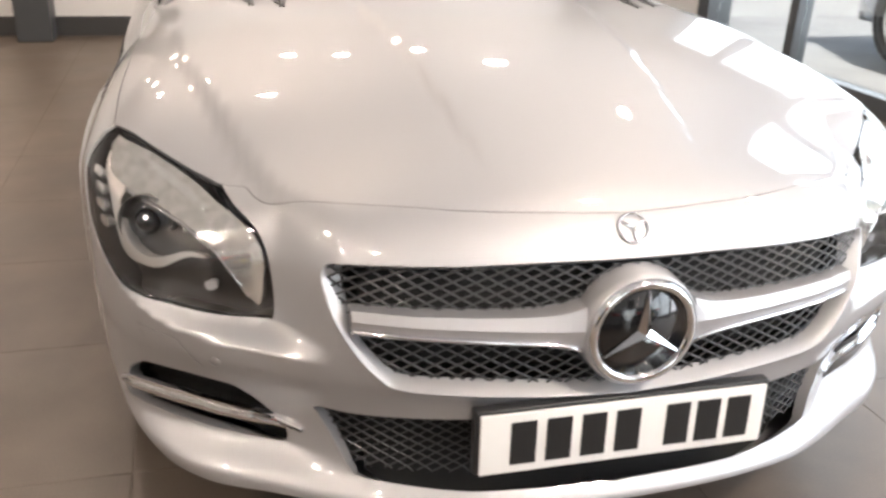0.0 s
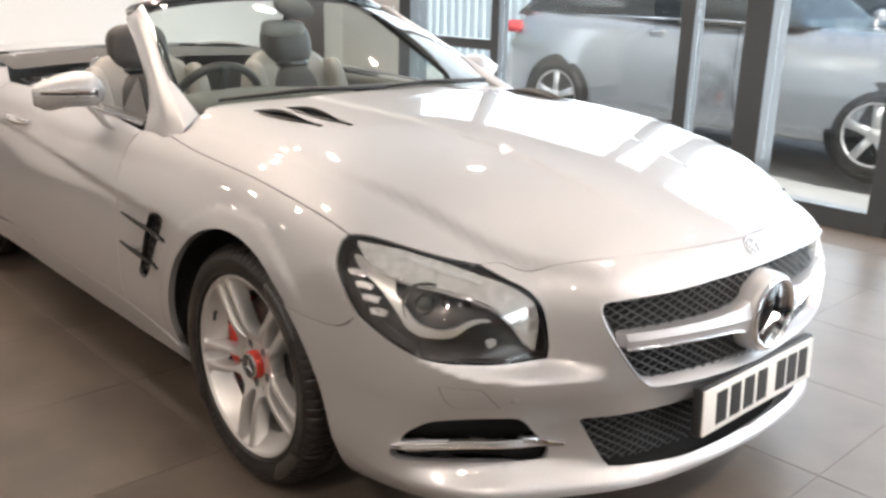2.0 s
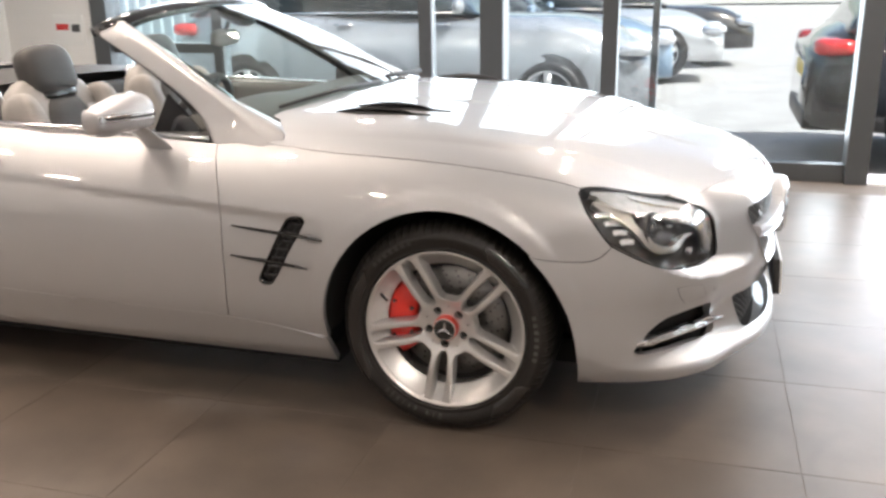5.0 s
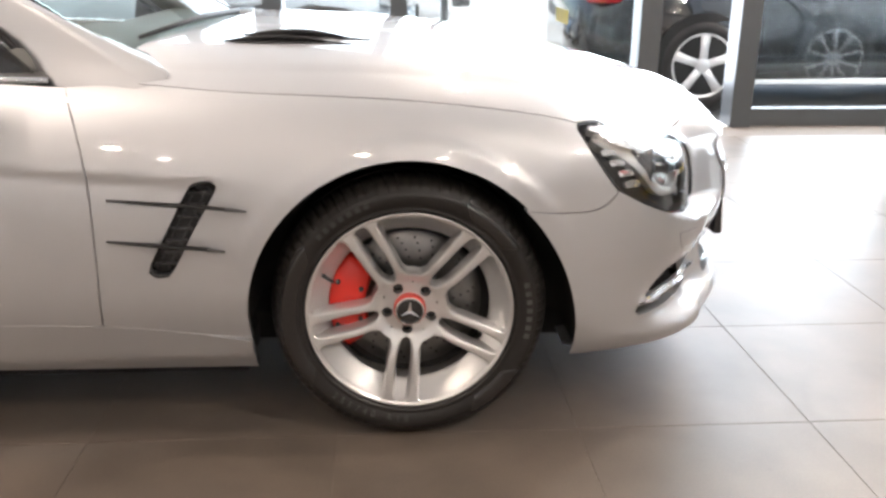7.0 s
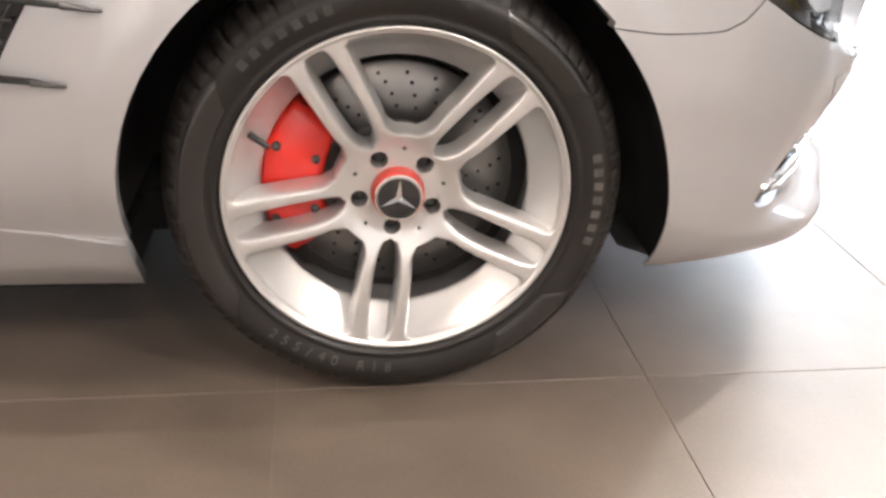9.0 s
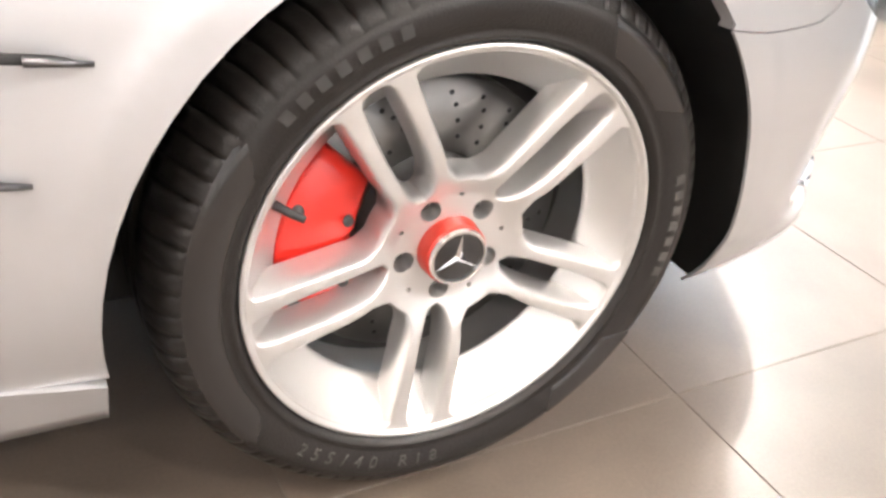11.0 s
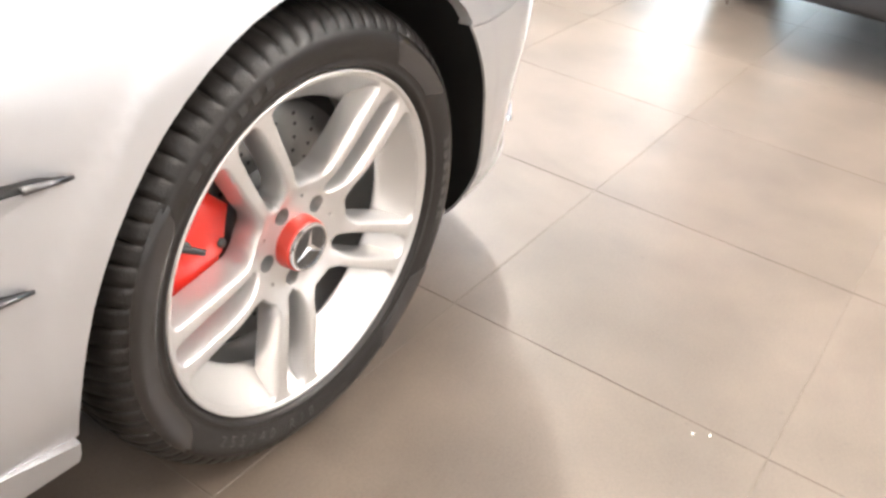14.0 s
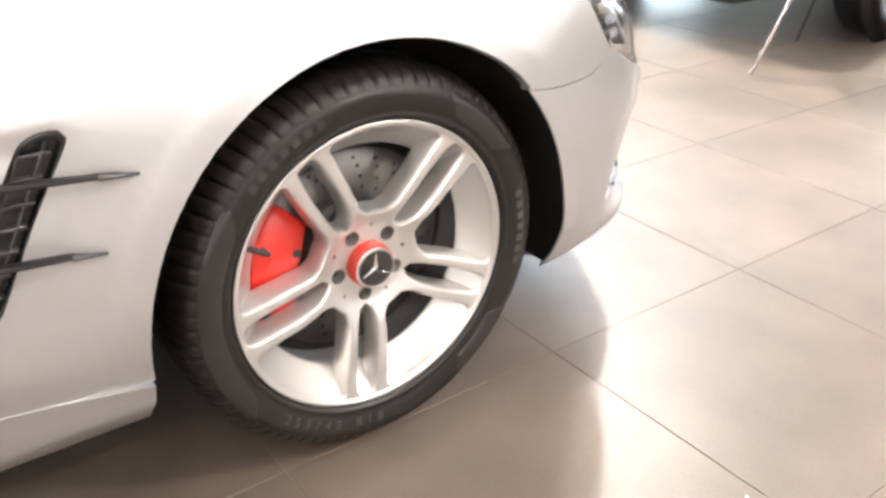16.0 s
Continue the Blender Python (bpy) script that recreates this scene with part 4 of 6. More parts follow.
face_z = table((0.0, 0.045, 0.068, 0.082, 0.098, 0.135, 0.18, 0.215, 0.240), (-0.0215, -0.0215, -0.0200, -0.0140, -0.0060, 0.002, 0.0055, 0.0080, 0.0090))
pair_out = table((0.09, 0.10, 0.118, 0.135, 0.17, 0.20, 0.236), (0.0335, 0.0360, 0.0385, 0.0398, 0.0415, 0.0432, 0.0455))
pair_in = table((0.082, 0.090, 0.10, 0.12, 0.15, 0.185, 0.236), (0.0065, 0.0105, 0.0135, 0.0160, 0.0172, 0.0166, 0.0140))


def turned(pts, a):
    P, c, q = np.array(pts, float), math.cos(a), math.sin(a)
    return np.column_stack([P[:, 0] * c - P[:, 1] * q, P[:, 0] * q + P[:, 1] * c])


def wheel_face(bm):
    """The cast face: one plate with five wide windows, five slots, bolt holes and chamfered edges."""
    from mathutils.geometry import delaunay_2d_cdt
    opens = []
    for k in range(5):
        a = radians(-90 + 72 * k) + SPIN
        slot = [(0.0785, 0.0)] + [(r, float(pair_in(r))) for r in (0.083, 0.10, 0.12, 0.15, 0.185, 0.215)] + [(0.2285, 0.0115), (0.2300, 0.0), (0.2285, -0.0115)] + [(r, -float(pair_in(r))) for r in (0.215, 0.185, 0.15, 0.12, 0.10, 0.083)]
        opens.append(turned(spline(slot, 0.006, True), a))
        one = turned([(r, float(pair_out(r))) for r in (0.102, 0.115, 0.135, 0.16, 0.185, 0.205, 0.222)], a)
        two = turned([(r, -float(pair_out(r))) for r in (0.222, 0.205, 0.185, 0.16, 0.135, 0.115, 0.102)], a + radians(72))
        rim_arc = [(0.2300 * math.cos(a + q), 0.2300 * math.sin(a + q)) for q in (radians(12.5), radians(17.5), radians(27), radians(36), radians(45), radians(54.5), radians(59.5))]
        root = [(0.0935 * math.cos(a + q), 0.0935 * math.sin(a + q)) for q in (radians(45), radians(40), radians(32), radians(27))]
        opens.append(spline(list(map(tuple, one)) + rim_arc + list(map(tuple, two)) + root, 0.006, True))
    wide = []
    for H in opens:
        d = np.roll(H, -1, 0) - np.roll(H, 1, 0)
        n = np.column_stack([d[:, 1], -d[:, 0]]) / np.linalg.norm(d, axis=1)[:, None]
        if (n * (H - H.mean(0))).sum() < 0:
            n = -n
        wide.append(H + n * 0.0060)
    small = []
    for k in range(5):
        a = radians(-90 + 72 * k) + SPIN
        small.append(np.array(circle(0.0128, 18, (0.0555 * math.cos(a), 0.0555 * math.sin(a)))))
        a += radians(36)
        small.append(np.array(circle(0.0030, 10, (0.0665 * math.cos(a), 0.0665 * math.sin(a)))))
    rimc = np.array(circle(0.2400, 140))
    loops = [rimc] + wide + small
    g = np.arange(-0.238, 0.239, 0.0075)
    gx, gy = np.meshgrid(g, g)
    G = np.column_stack([gx.ravel(), gy.ravel()])
    keep = inside(G, rimc)
    for h in wide + small:
        keep &= ~inside(G, h)
    G = G[keep]
    B = np.vstack(loops)
    G = G[np.array([np.linalg.norm(B - p, axis=1).min() > 0.0032 for p in G])]
    V = np.vstack([B, G])
    edges, k = [], 0
    for l in loops:
        edges += [(k + i, k + (i + 1) % len(l)) for i in range(len(l))]
        k += len(l)
    vs, _, fs, *_ = delaunay_2d_cdt([Vector(p) for p in V], edges, [], 0, 1e-7)
    V = np.array([(p.x, p.y) for p in vs])
    Z = face_z(np.hypot(V[:, 0], V[:, 1]))
    F = np.array([f for f in fs if len(f) == 3])
    C = V[F].mean(1)
    ok = inside(C, rimc)
    for h in wide + small:
        ok &= ~inside(C, h)
    top = [bm.verts.new((x, y, z)) for (x, y), z in zip(V, Z)]
    for f in F[ok]:
        bm.faces.new([top[i] for i in f])
    at, k = {}, 0
    for n, l in enumerate(loops):
        at[n] = list(range(k, k + len(l)))
        k += len(l)
    def skirt(ids, rings):
        prev = [top[i] for i in ids]
        for pts, drop in rings:
            row = [bm.verts.new((x, y, float(face_z(math.hypot(x, y))) - drop)) for x, y in pts]
            for i in range(len(row)):
                j = (i + 1) % len(row)
                bm.faces.new((prev[i], prev[j], row[j], row[i]))
            prev = row
    for n, (H, W) in enumerate(zip(opens, wide)):
        skirt(at[1 + n], [(H + (W - H) * q, d) for q, d in ((0.80, 0.0006), (0.45, 0.0042), (0.20, 0.0095), (0.0, 0.016), (-0.12, 0.025), (-0.22, 0.042))])
    for n, h in enumerate(small):
        skirt(at[1 + len(wide) + n], [(h, 0.034)])
    bmesh.ops.recalc_face_normals(bm, faces=bm.faces[:])
    for e in bm.edges:
        if len(e.link_faces) == 2 and e.calc_face_angle() > radians(40):
            e.smooth = False


def text_part(name, text, size, mat, parent, m, depth=0.0008):
    cu = bpy.data.curves.new(name, "FONT")
    cu.body, cu.size, cu.extrude, cu.align_x, cu.align_y = text, size, depth, "CENTER", "CENTER"
    ob = bpy.data.objects.new(name, cu)
    me = bpy.data.meshes.new_from_object(ob)
    bpy.data.objects.remove(ob)
    me.materials.append(mat)
    o = new(name, me)
    o.parent = parent
    o.matrix_local = m
    return o


def make_wheel(parent, place, detailed=True, name="wheel"):
    """A five-double-spoke alloy wheel with its tyre, disc and red caliper."""
    wh = new(name)
    wh.empty_display_size = 0.1
    wh.parent = parent
    wh.matrix_local = place
    bm = bmesh.new()
    make_tyre(bm)
    tyre = part("tyre", bm, RUBBER, wh, "black low-profile tyre")
    bm = bmesh.new()
    lathe(bm, [(0.2395, -0.006), (0.2425, 0.004), (0.2450, 0.0095), (0.2445, 0.0125), (0.2425, 0.0136), (0.2395, 0.0128), (0.2355, 0.0070), (0.2300, -0.0010), (0.2230, -0.0110), (0.2140, -0.0220), (0.2050, -0.0315), (0.1975, -0.0390), (0.1935, -0.0430), (0.1925, -0.0460), (0.1940, -0.0490), (0.2010, -0.0520), (0.2080, -0.060), (0.2090, -0.10), (0.2100, -0.16), (0.2200, -0.20), (0.238, -0.215)], 120)
    rim = part("rim", bm, ALLOY, wh, "silver alloy rim")
    bm = bmesh.new()
    wheel_face(bm)
    hub = part("wheel_face", bm, ALLOY, wh, "cast silver face with five double spokes")
    for k in range(5):
        bm = bmesh.new()
        a = radians(-90 + 72 * k) + SPIN
        lathe(bm, [(0.0005, -0.038), (0.0070, -0.038), (0.0082, -0.043), (0.0128, -0.046)], 14, Matrix.Translation((0.0555 * math.cos(a), 0.0555 * math.sin(a), 0)))
        part("wheel_bolt", bm, HUB_DARK, hub)
        bm = bmesh.new()
        a += radians(36)
        lathe(bm, [(0.0002, -0.028), (0.0032, -0.028)], 10, Matrix.Translation((0.0665 * math.cos(a), 0.0665 * math.sin(a), 0)))
        part("pin_hole", bm, DARK, hub)
    bm = bmesh.new()
    lathe(bm, [(0.0335, -0.002), (0.0350, -0.0012), (0.0366, -0.002), (0.0374, -0.0045), (0.0390, -0.0225)], 56)
    part("cap_ring", bm, RED_RING, hub, "red ring round the centre cap")
    bm = bmesh.new()
    lathe(bm, [(0.0005, 0.0026), (0.027, 0.0024), (0.0310, 0.0015)], 48)
    cap = part("centre_cap", bm, BLACK_GLOSS, hub, "black cap with a chrome three-bar motif")
    bm = bmesh.new()
    lathe(bm, [(0.0300, 0.001), (0.0308, 0.0042), (0.0336, 0.0040), (0.0348, 0.0008), (0.0348, -0.006)], 48)
    for k in range(3):
        vs = [bm.verts.new(p) for p in ((0.0290, 0, 0.0030), (0.0, 0.0045, 0.0028), (0, 0, 0.0058), (0.0, -0.0045, 0.0028))]
        bm.faces.new((vs[0], vs[1], vs[2])), bm.faces.new((vs[0], vs[2], vs[3]))
        bmesh.ops.transform(bm, matrix=Matrix.Rotation(radians(90 + 120 * k) + SPIN * 0.5, 4, "Z"), verts=vs)
    bmesh.ops.recalc_face_normals(bm, faces=bm.faces[:])
    part("cap_motif", bm, CHROME, hub, smooth=False)
    # disc, drilled, and its bell
    bm = bmesh.new()
    lathe(bm, [(0.088, -0.082), (0.095, -0.080), (0.174, -0.080), (0.176, -0.083), (0.176, -0.108), (0.09, -0.108)], 72)
    disc = part("brake_disc", bm, DISC, wh, "steel drilled brake disc")
    bm = bmesh.new()
    lathe(bm, [(0.0005, -0.060), (0.070, -0.060), (0.078, -0.064), (0.082, -0.082), (0.090, -0.086)], 56)
    part("disc_bell", bm, HUB_DARK, disc)
    bm = bmesh.new()
    for j in range(24):
        for q, rr in enumerate((0.108, 0.126, 0.144, 0.158)):
            a = 2 * math.pi * (j + 0.22 * q) / 24
            lathe(bm, [(0.0001, -0.0797), (0.0030, -0.0797), (0.0031, -0.081)], 8, Matrix.Translation((rr * math.cos(a), rr * math.sin(a), 0)))
    tagged(part("drilling", bm, DARK, disc), kind="stuff")
    bm = bmesh.new()
    lathe(bm, [(0.0005, -0.112), (0.206, -0.112), (0.206, -0.128)], 48)
    part("dust_shield", bm, HUB_DARK, wh)
    # caliper on the trailing side
    bm = bmesh.new()
    secs = []
    for i in range(15):
        u = i / 14
        a = radians(138 + 78 * u)
        e = math.sin(math.pi * min(max(u, 0.03), 0.97)) ** 0.35
        r0, r1 = 0.106 + 0.012 * (1 - e), 0.199 - 0.010 * (1 - e)
        z1 = -0.036 - 0.020 * (1 - e) - (0.006 if 0.42 < u < 0.58 else 0)
        prof = ((r0, -0.10), (r0, z1 - 0.012), (r0 + 0.010, z1 - 0.003), ((r0 + r1) / 2, z1), (r1 - 0.012, z1 - 0.004), (r1, z1 - 0.018), (r1 + 0.002, -0.12))
        secs.append([(r * math.cos(a), r * math.sin(a), z) for r, z in prof])
    loft(bm, secs, closed=True)
    bmesh.ops.recalc_face_normals(bm, faces=bm.faces[:])
    cal = part("brake_caliper", bm, CALIPER, wh, "red painted brake caliper")
    for rr in (0.122, 0.180):
        for a in (160, 196):
            bm = bmesh.new()
            lathe(bm, [(0.0003, -0.036), (0.006, -0.036), (0.0065, -0.045)], 10, Matrix.Translation((rr * math.cos(radians(a)), rr * math.sin(radians(a)), 0)))
            part("caliper_bolt", bm, HUB_DARK, cal)
    # valve
    a = math.atan2(0.083, -0.192)
    bm = bmesh.new()
    tube(bm, [(0.224 * math.cos(a), 0.224 * math.sin(a), -0.018), (0.208 * math.cos(a), 0.208 * math.sin(a), -0.006), (0.192 * math.cos(a), 0.192 * math.sin(a), 0.003)], [0.0052, 0.0045, 0.0040], 10)
    part("valve", bm, BLACK_PLASTIC, rim)
    if detailed:
        # smooth raised arcs on the side wall
        wall = table([p[0] for p in TYRE_OUT[6:12]], [p[1] for p in TYRE_OUT[6:12]])
        for a0, a1 in ((146, 216), (34, 62), (-58, -31)):
            bm = bmesh.new()
            rows = []
            for i in range(25):
                u = i / 24
                row = []
                for k in range(9):
                    r = 0.2635 + 0.0390 * k / 8
                    lean = (k / 8 - 0.5) * 7 * (1 if u > 0.5 else -1) * min(abs(u - 0.5) * 2, 1)
                    a = radians(a0 + (a1 - a0) * u + lean)
                    up = 0.0009 if 0 < k < 8 and 0 < i < 24 else -0.0004
                    row.append((r * math.cos(a), r * math.sin(a), float(wall(r)) + up))
                rows.append(row)
            loft(bm, rows, closed=False)
            bmesh.ops.recalc_face_normals(bm, faces=bm.faces[:])
            if sum(f.normal.z for f in bm.faces) < 0:
                bmesh.ops.reverse_faces(bm, faces=bm.faces[:])
            part("smooth_arc", bm, RUBBER_SHINE, tyre, "smooth glossy arc on the tyre wall")
        # size marks that can be read, and plain bars for the maker's name
        text = "255/40 R18"
        for i, ch in enumerate(text):
            if ch == " ":
                continue
            a = radians(-131 + 4.3 * i)
            r = 0.2745
            m = Matrix.Translation((r * math.cos(a), r * math.sin(a), 0.0240)) @ Matrix.Rotation(a + radians(90), 4, "Z") @ Matrix.Rotation(radians(-9), 4, "X")
            text_part("size_mark", ch, 0.022, PALE_MARK, tyre, m, 0.0006)
        for i in range(7):
            for a0 in (-12, 110):
                a = radians(a0 + 4.4 * i)
                r = 0.281
                bm = bmesh.new()
                box(bm, (0, 0, 0), (0.012, 0.013, 0.0010), 0.0, Matrix.Translation((r * math.cos(a), r * math.sin(a), 0.0250)) @ Matrix.Rotation(a + radians(90), 4, "Z"))
                part("name_bar", bm, PALE_MARK if a0 < 0 else RUBBER_MARK, tyre, smooth=False)
    return wh


RX = Matrix.Rotation(radians(90), 4, "X")
w_fr = make_wheel(roadster, Matrix.Translation((0, -0.868, HUB_Z)) @ RX)
tagged(w_fr, "silver five-double-spoke alloy wheel with a red centre ring")
rear_r = make_wheel(roadster, Matrix.Translation((REAR_X, -0.875, HUB_Z)) @ RX, False)
LEFT = Matrix.Rotation(radians(180), 4, "Z")
for x in (0, REAR_X):
    c = copy_thing(w_fr if x == 0 else rear_r, LEFT @ Matrix.Translation((-x, -0.868, HUB_Z)) @ RX)

# ---- roadster: screen, cabin, mirrors ----
SCR_BASE = [(-0.655, -0.705, 0.893), (-0.620, -0.57, 0.918), (-0.555, -0.30, 0.940), (-0.515, 0.0, 0.950)]
SCR_TOP = [(-1.255, -0.560, 1.185), (-1.215, -0.45, 1.220), (-1.170, -0.25, 1.246), (-1.155, 0.0, 1.253)]


def full(line):
    return line + [(x, -y, z) for x, y, z in reversed(line[:-1])]


def resample(P, n):
    d = np.r_[0, np.cumsum(np.linalg.norm(np.diff(P, axis=0), axis=1))]
    s = np.linspace(0, d[-1], n)
    return np.column_stack([np.interp(s, d, P[:, k]) for k in range(3)])
sb, st = resample(spline(full(SCR_BASE), 0.03), 29), resample(spline(full(SCR_TOP), 0.03), 29)
bm = bmesh.new()
rows = []
for i in range(9):
    u = i / 8
    bow = 0.030 * math.sin(math.pi * u)
    rows.append([tuple(a + (b - a) * u + np.array((bow * 0.45, 0, bow * 0.8))) for a, b in zip(sb, st)])
loft(bm, rows, closed=False)
bmesh.ops.recalc_face_normals(bm, faces=bm.faces[:])
ws = part("windscreen", bm, SCREEN, roadster, "raked clear windscreen")
ws.visible_shadow = False
# black border bonded round the glass
for k in (0, -1):
    bm = bmesh.new()
    lean = 0.020 if k == 0 else -0.020
    secs = [[(p[0] + dx, p[1] + lean * q, p[2] + dz) for q, dx, dz in ((0.2, 0.000, 0.004), (1.2, 0.002, 0.004), (1.2, -0.004, -0.003), (0.2, -0.006, -0.003))] for p in (r[k] for r in rows)]
    loft(bm, secs)
    bmesh.ops.recalc_face_normals(bm, faces=bm.faces[:])
    part("screen_border", bm, BLACK_GLOSS, ws)
# header rail
bm = bmesh.new()
secs = []
for p in st:
    x, y, z = p
    secs.append([(x + 0.030, y, z - 0.020), (x + 0.005, y, z + 0.012), (x - 0.05, y, z + 0.016), (x - 0.10, y, z - 0.002), (x - 0.09, y, z - 0.03), (x - 0.02, y, z - 0.028)])
loft(bm, secs)
bmesh.ops.recalc_face_normals(bm, faces=bm.faces[:])
part("header_rail", bm, BLACK_GLOSS, roadster, "black roof header")
for s in (1, -1):
    bm = bmesh.new()
    base = ((-0.545, -0.785, 0.822), (-0.535, -0.748, 0.870), (-0.590, -0.670, 0.898), (-0.73, -0.66, 0.870), (-0.82, -0.715, 0.830), (-0.775, -0.778, 0.825))
    mid1 = ((-0.75, -0.725, 0.955), (-0.78, -0.688, 0.985), (-0.82, -0.645, 0.992), (-0.88, -0.625, 0.965), (-0.92, -0.648, 0.935), (-0.86, -0.713, 0.925))
    mid2 = ((-0.98, -0.655, 1.075), (-1.00, -0.622, 1.098), (-1.02, -0.590, 1.102), (-1.07, -0.578, 1.078), (-1.10, -0.595, 1.05), (-1.065, -0.648, 1.040))
    top = ((-1.21, -0.585, 1.180), (-1.215, -0.565, 1.203), (-1.225, -0.545, 1.210), (-1.29, -0.535, 1.200), (-1.325, -0.555, 1.170), (-1.295, -0.59, 1.155))
    cols = [spline([base[k], mid1[k], mid2[k], top[k]], 0.05) for k in range(6)]
    n = min(len(c) for c in cols)
    cols = [resample(c, n) for c in cols]
    secs = [[(c[i][0], s * c[i][1], c[i][2]) for c in cols] for i in range(n)]
    loft(bm, secs)
    bmesh.ops.recalc_face_normals(bm, faces=bm.faces[:])
    bmesh.ops.bevel(bm, geom=[e for e in bm.edges if len(e.link_faces) == 2 and e.calc_face_angle() > radians(30)], offset=0.008, segments=2, profile=0.6, affect="EDGES")
    part("windscreen_pillar", bm, SILVER, roadster)
    # dark seal along the pillar's rear edge and the fixed quarter glass
    bm = bmesh.new()
    tube(bm, [(c[0] - 0.004, s * c[1], c[2]) for c in cols[4]], 0.012, 8)
    part("pillar_seal", bm, BLACK_PLASTIC, roadster)
    bm = bmesh.new()
    tri3 = [(-0.82, -0.735, 0.848), (-1.02, -0.742, 0.853), (-0.985, -0.690, 0.978)]
    for q in (0.0, 0.012):
        for p in tri3:
            bm.verts.new((p[0], s * (p[1] + q), p[2]))
    bm.verts.ensure_lookup_table()
    v = bm.verts
    bm.faces.new((v[0], v[1], v[2])), bm.faces.new((v[5], v[4], v[3]))
    for a, b in ((0, 1), (1, 2), (2, 0)):
        bm.faces.new((v[b], v[a], v[a + 3], v[b + 3]))
    bmesh.ops.recalc_face_normals(bm, faces=bm.faces[:])
    part("mirror_sail", bm, BLACK_GLOSS, roadster, smooth=False)
    # mirror
    mm = Matrix.Translation((-1.020, s * 0.906, 0.940)) @ Matrix.Scale(0.82, 4)
    top_z = table((-1, -0.97, -0.85, -0.4, 0, 0.4, 0.75, 0.94, 1), (0.004, 0.022, 0.034, 0.060, 0.076, 0.080, 0.066, 0.034, 0.004))
    low_z = table((-1, -0.97, -0.88, 0, 0.6, 0.9, 1), (0.004, 0.040, 0.053, 0.058, 0.054, 0.036, 0.004))
    deep_x = table((-1, -0.97, -0.8, -0.3, 0.3, 0.8, 1), (0.012, 0.052, 0.072, 0.098, 0.105, 0.078, 0.010))
    mz = mm @ Matrix.Rotation(radians(s * 20), 4, "Z")
    bm = bmesh.new()
    secs = []
    for u in (-1, -0.985, -0.96, -0.92, -0.85, -0.7, -0.5, -0.3, -0.1, 0.1, 0.3, 0.5, 0.65, 0.78, 0.88, 0.95, 0.985, 1):
        ring = []
        for k in range(24):
            a = 2 * math.pi * k / 24
            ca, sa = math.cos(a), math.sin(a)
            h = float(top_z(u)) if sa > 0 else float(low_z(u))
            d = float(deep_x(u)) if ca > 0 else min(0.030, 0.4 * float(deep_x(u)) + 0.004)
            ring.append((d * math.copysign(abs(ca) ** 0.75, ca), s * (-0.135 * u), h * math.copysign(abs(sa) ** 0.72, sa)))
        secs.append(ring)
    loft(bm, secs, m=mz)
    bmesh.ops.recalc_face_normals(bm, faces=bm.faces[:])
    mir = part("door_mirror", bm, SILVER, roadster, "silver door mirror with a chrome light strip")
    us = [-0.93 + 1.72 * q / 16 for q in range(17)]
    for nm, mt, z0, z1, o in (("indicator_strip", CHROME, 0.004, 0.019, 0.003), ("indicator_gap", BLACK_GLOSS, -0.003, 0.004, 0.0024), ("indicator_edge", CHROME, -0.012, -0.003, 0.003)):
        bm = bmesh.new()
        rows = []
        for u in us:
            y, x = s * (-0.135 * u), float(deep_x(u)) + o
            rows.append([mz @ Vector((x - 0.012, y, z1)), mz @ Vector((x - 0.001, y, z1)), mz @ Vector((x, y, (z0 + z1) / 2)), mz @ Vector((x - 0.001, y, z0)), mz @ Vector((x - 0.012, y, z0))])
        loft(bm, rows)
        bmesh.ops.recalc_face_normals(bm, faces=bm.faces[:])
        part(nm, bm, mt, mir)
    bm = bmesh.new()
    box(bm, (-0.027, 0, 0.004), (0.010, 0.19, 0.096), 0.004, mz)
    part("mirror_glass", bm, CHROME, mir)
    bm = bmesh.new()
    a, b = Vector((-0.995, s * 0.868, 0.905)), Vector((-0.945, s * 0.800, 0.805))
    secs = []
    for i in range(8):
        u = i / 7
        c = a.lerp(b, u) + Vector((0.010 * math.sin(math.pi * u), 0, 0))
        secs.append([c + Vector(((0.040 + 0.012 * u) * math.cos(k * math.pi / 6), s * (0.026 - 0.006 * u) * math.sin(k * math.pi / 6), 0.020 * math.sin(k * math.pi / 6))) for k in range(12)])
    loft(bm, secs)
    bmesh.ops.recalc_face_normals(bm, faces=bm.faces[:])
    part("mirror_arm", bm, SILVER, mir)
    # door card, seat, head restraint
    bm = bmesh.new()
    secs = [[(x, s * -yy, z) for yy, z in ((0.775, 0.855), (0.72, 0.868), (0.69, 0.84), (0.68, 0.66), (0.66, 0.42))] for x in (-0.80, -1.2, -1.6, -1.95)]
    secs = [[(p[0], -p[1], p[2]) for p in q] for q in secs]
    loft(bm, secs, closed=False)
    part("door_card", bm, LEATHER_DARK, roadster)
    bm = bmesh.new()
    tube(bm, [(-0.80, s * 0.766, 0.852), (-1.2, s * 0.772, 0.868), (-1.6, s * 0.775, 0.882), (-1.93, s * 0.77, 0.888)], 0.009, 8)
    part("belt_trim", bm, CHROME, roadster)


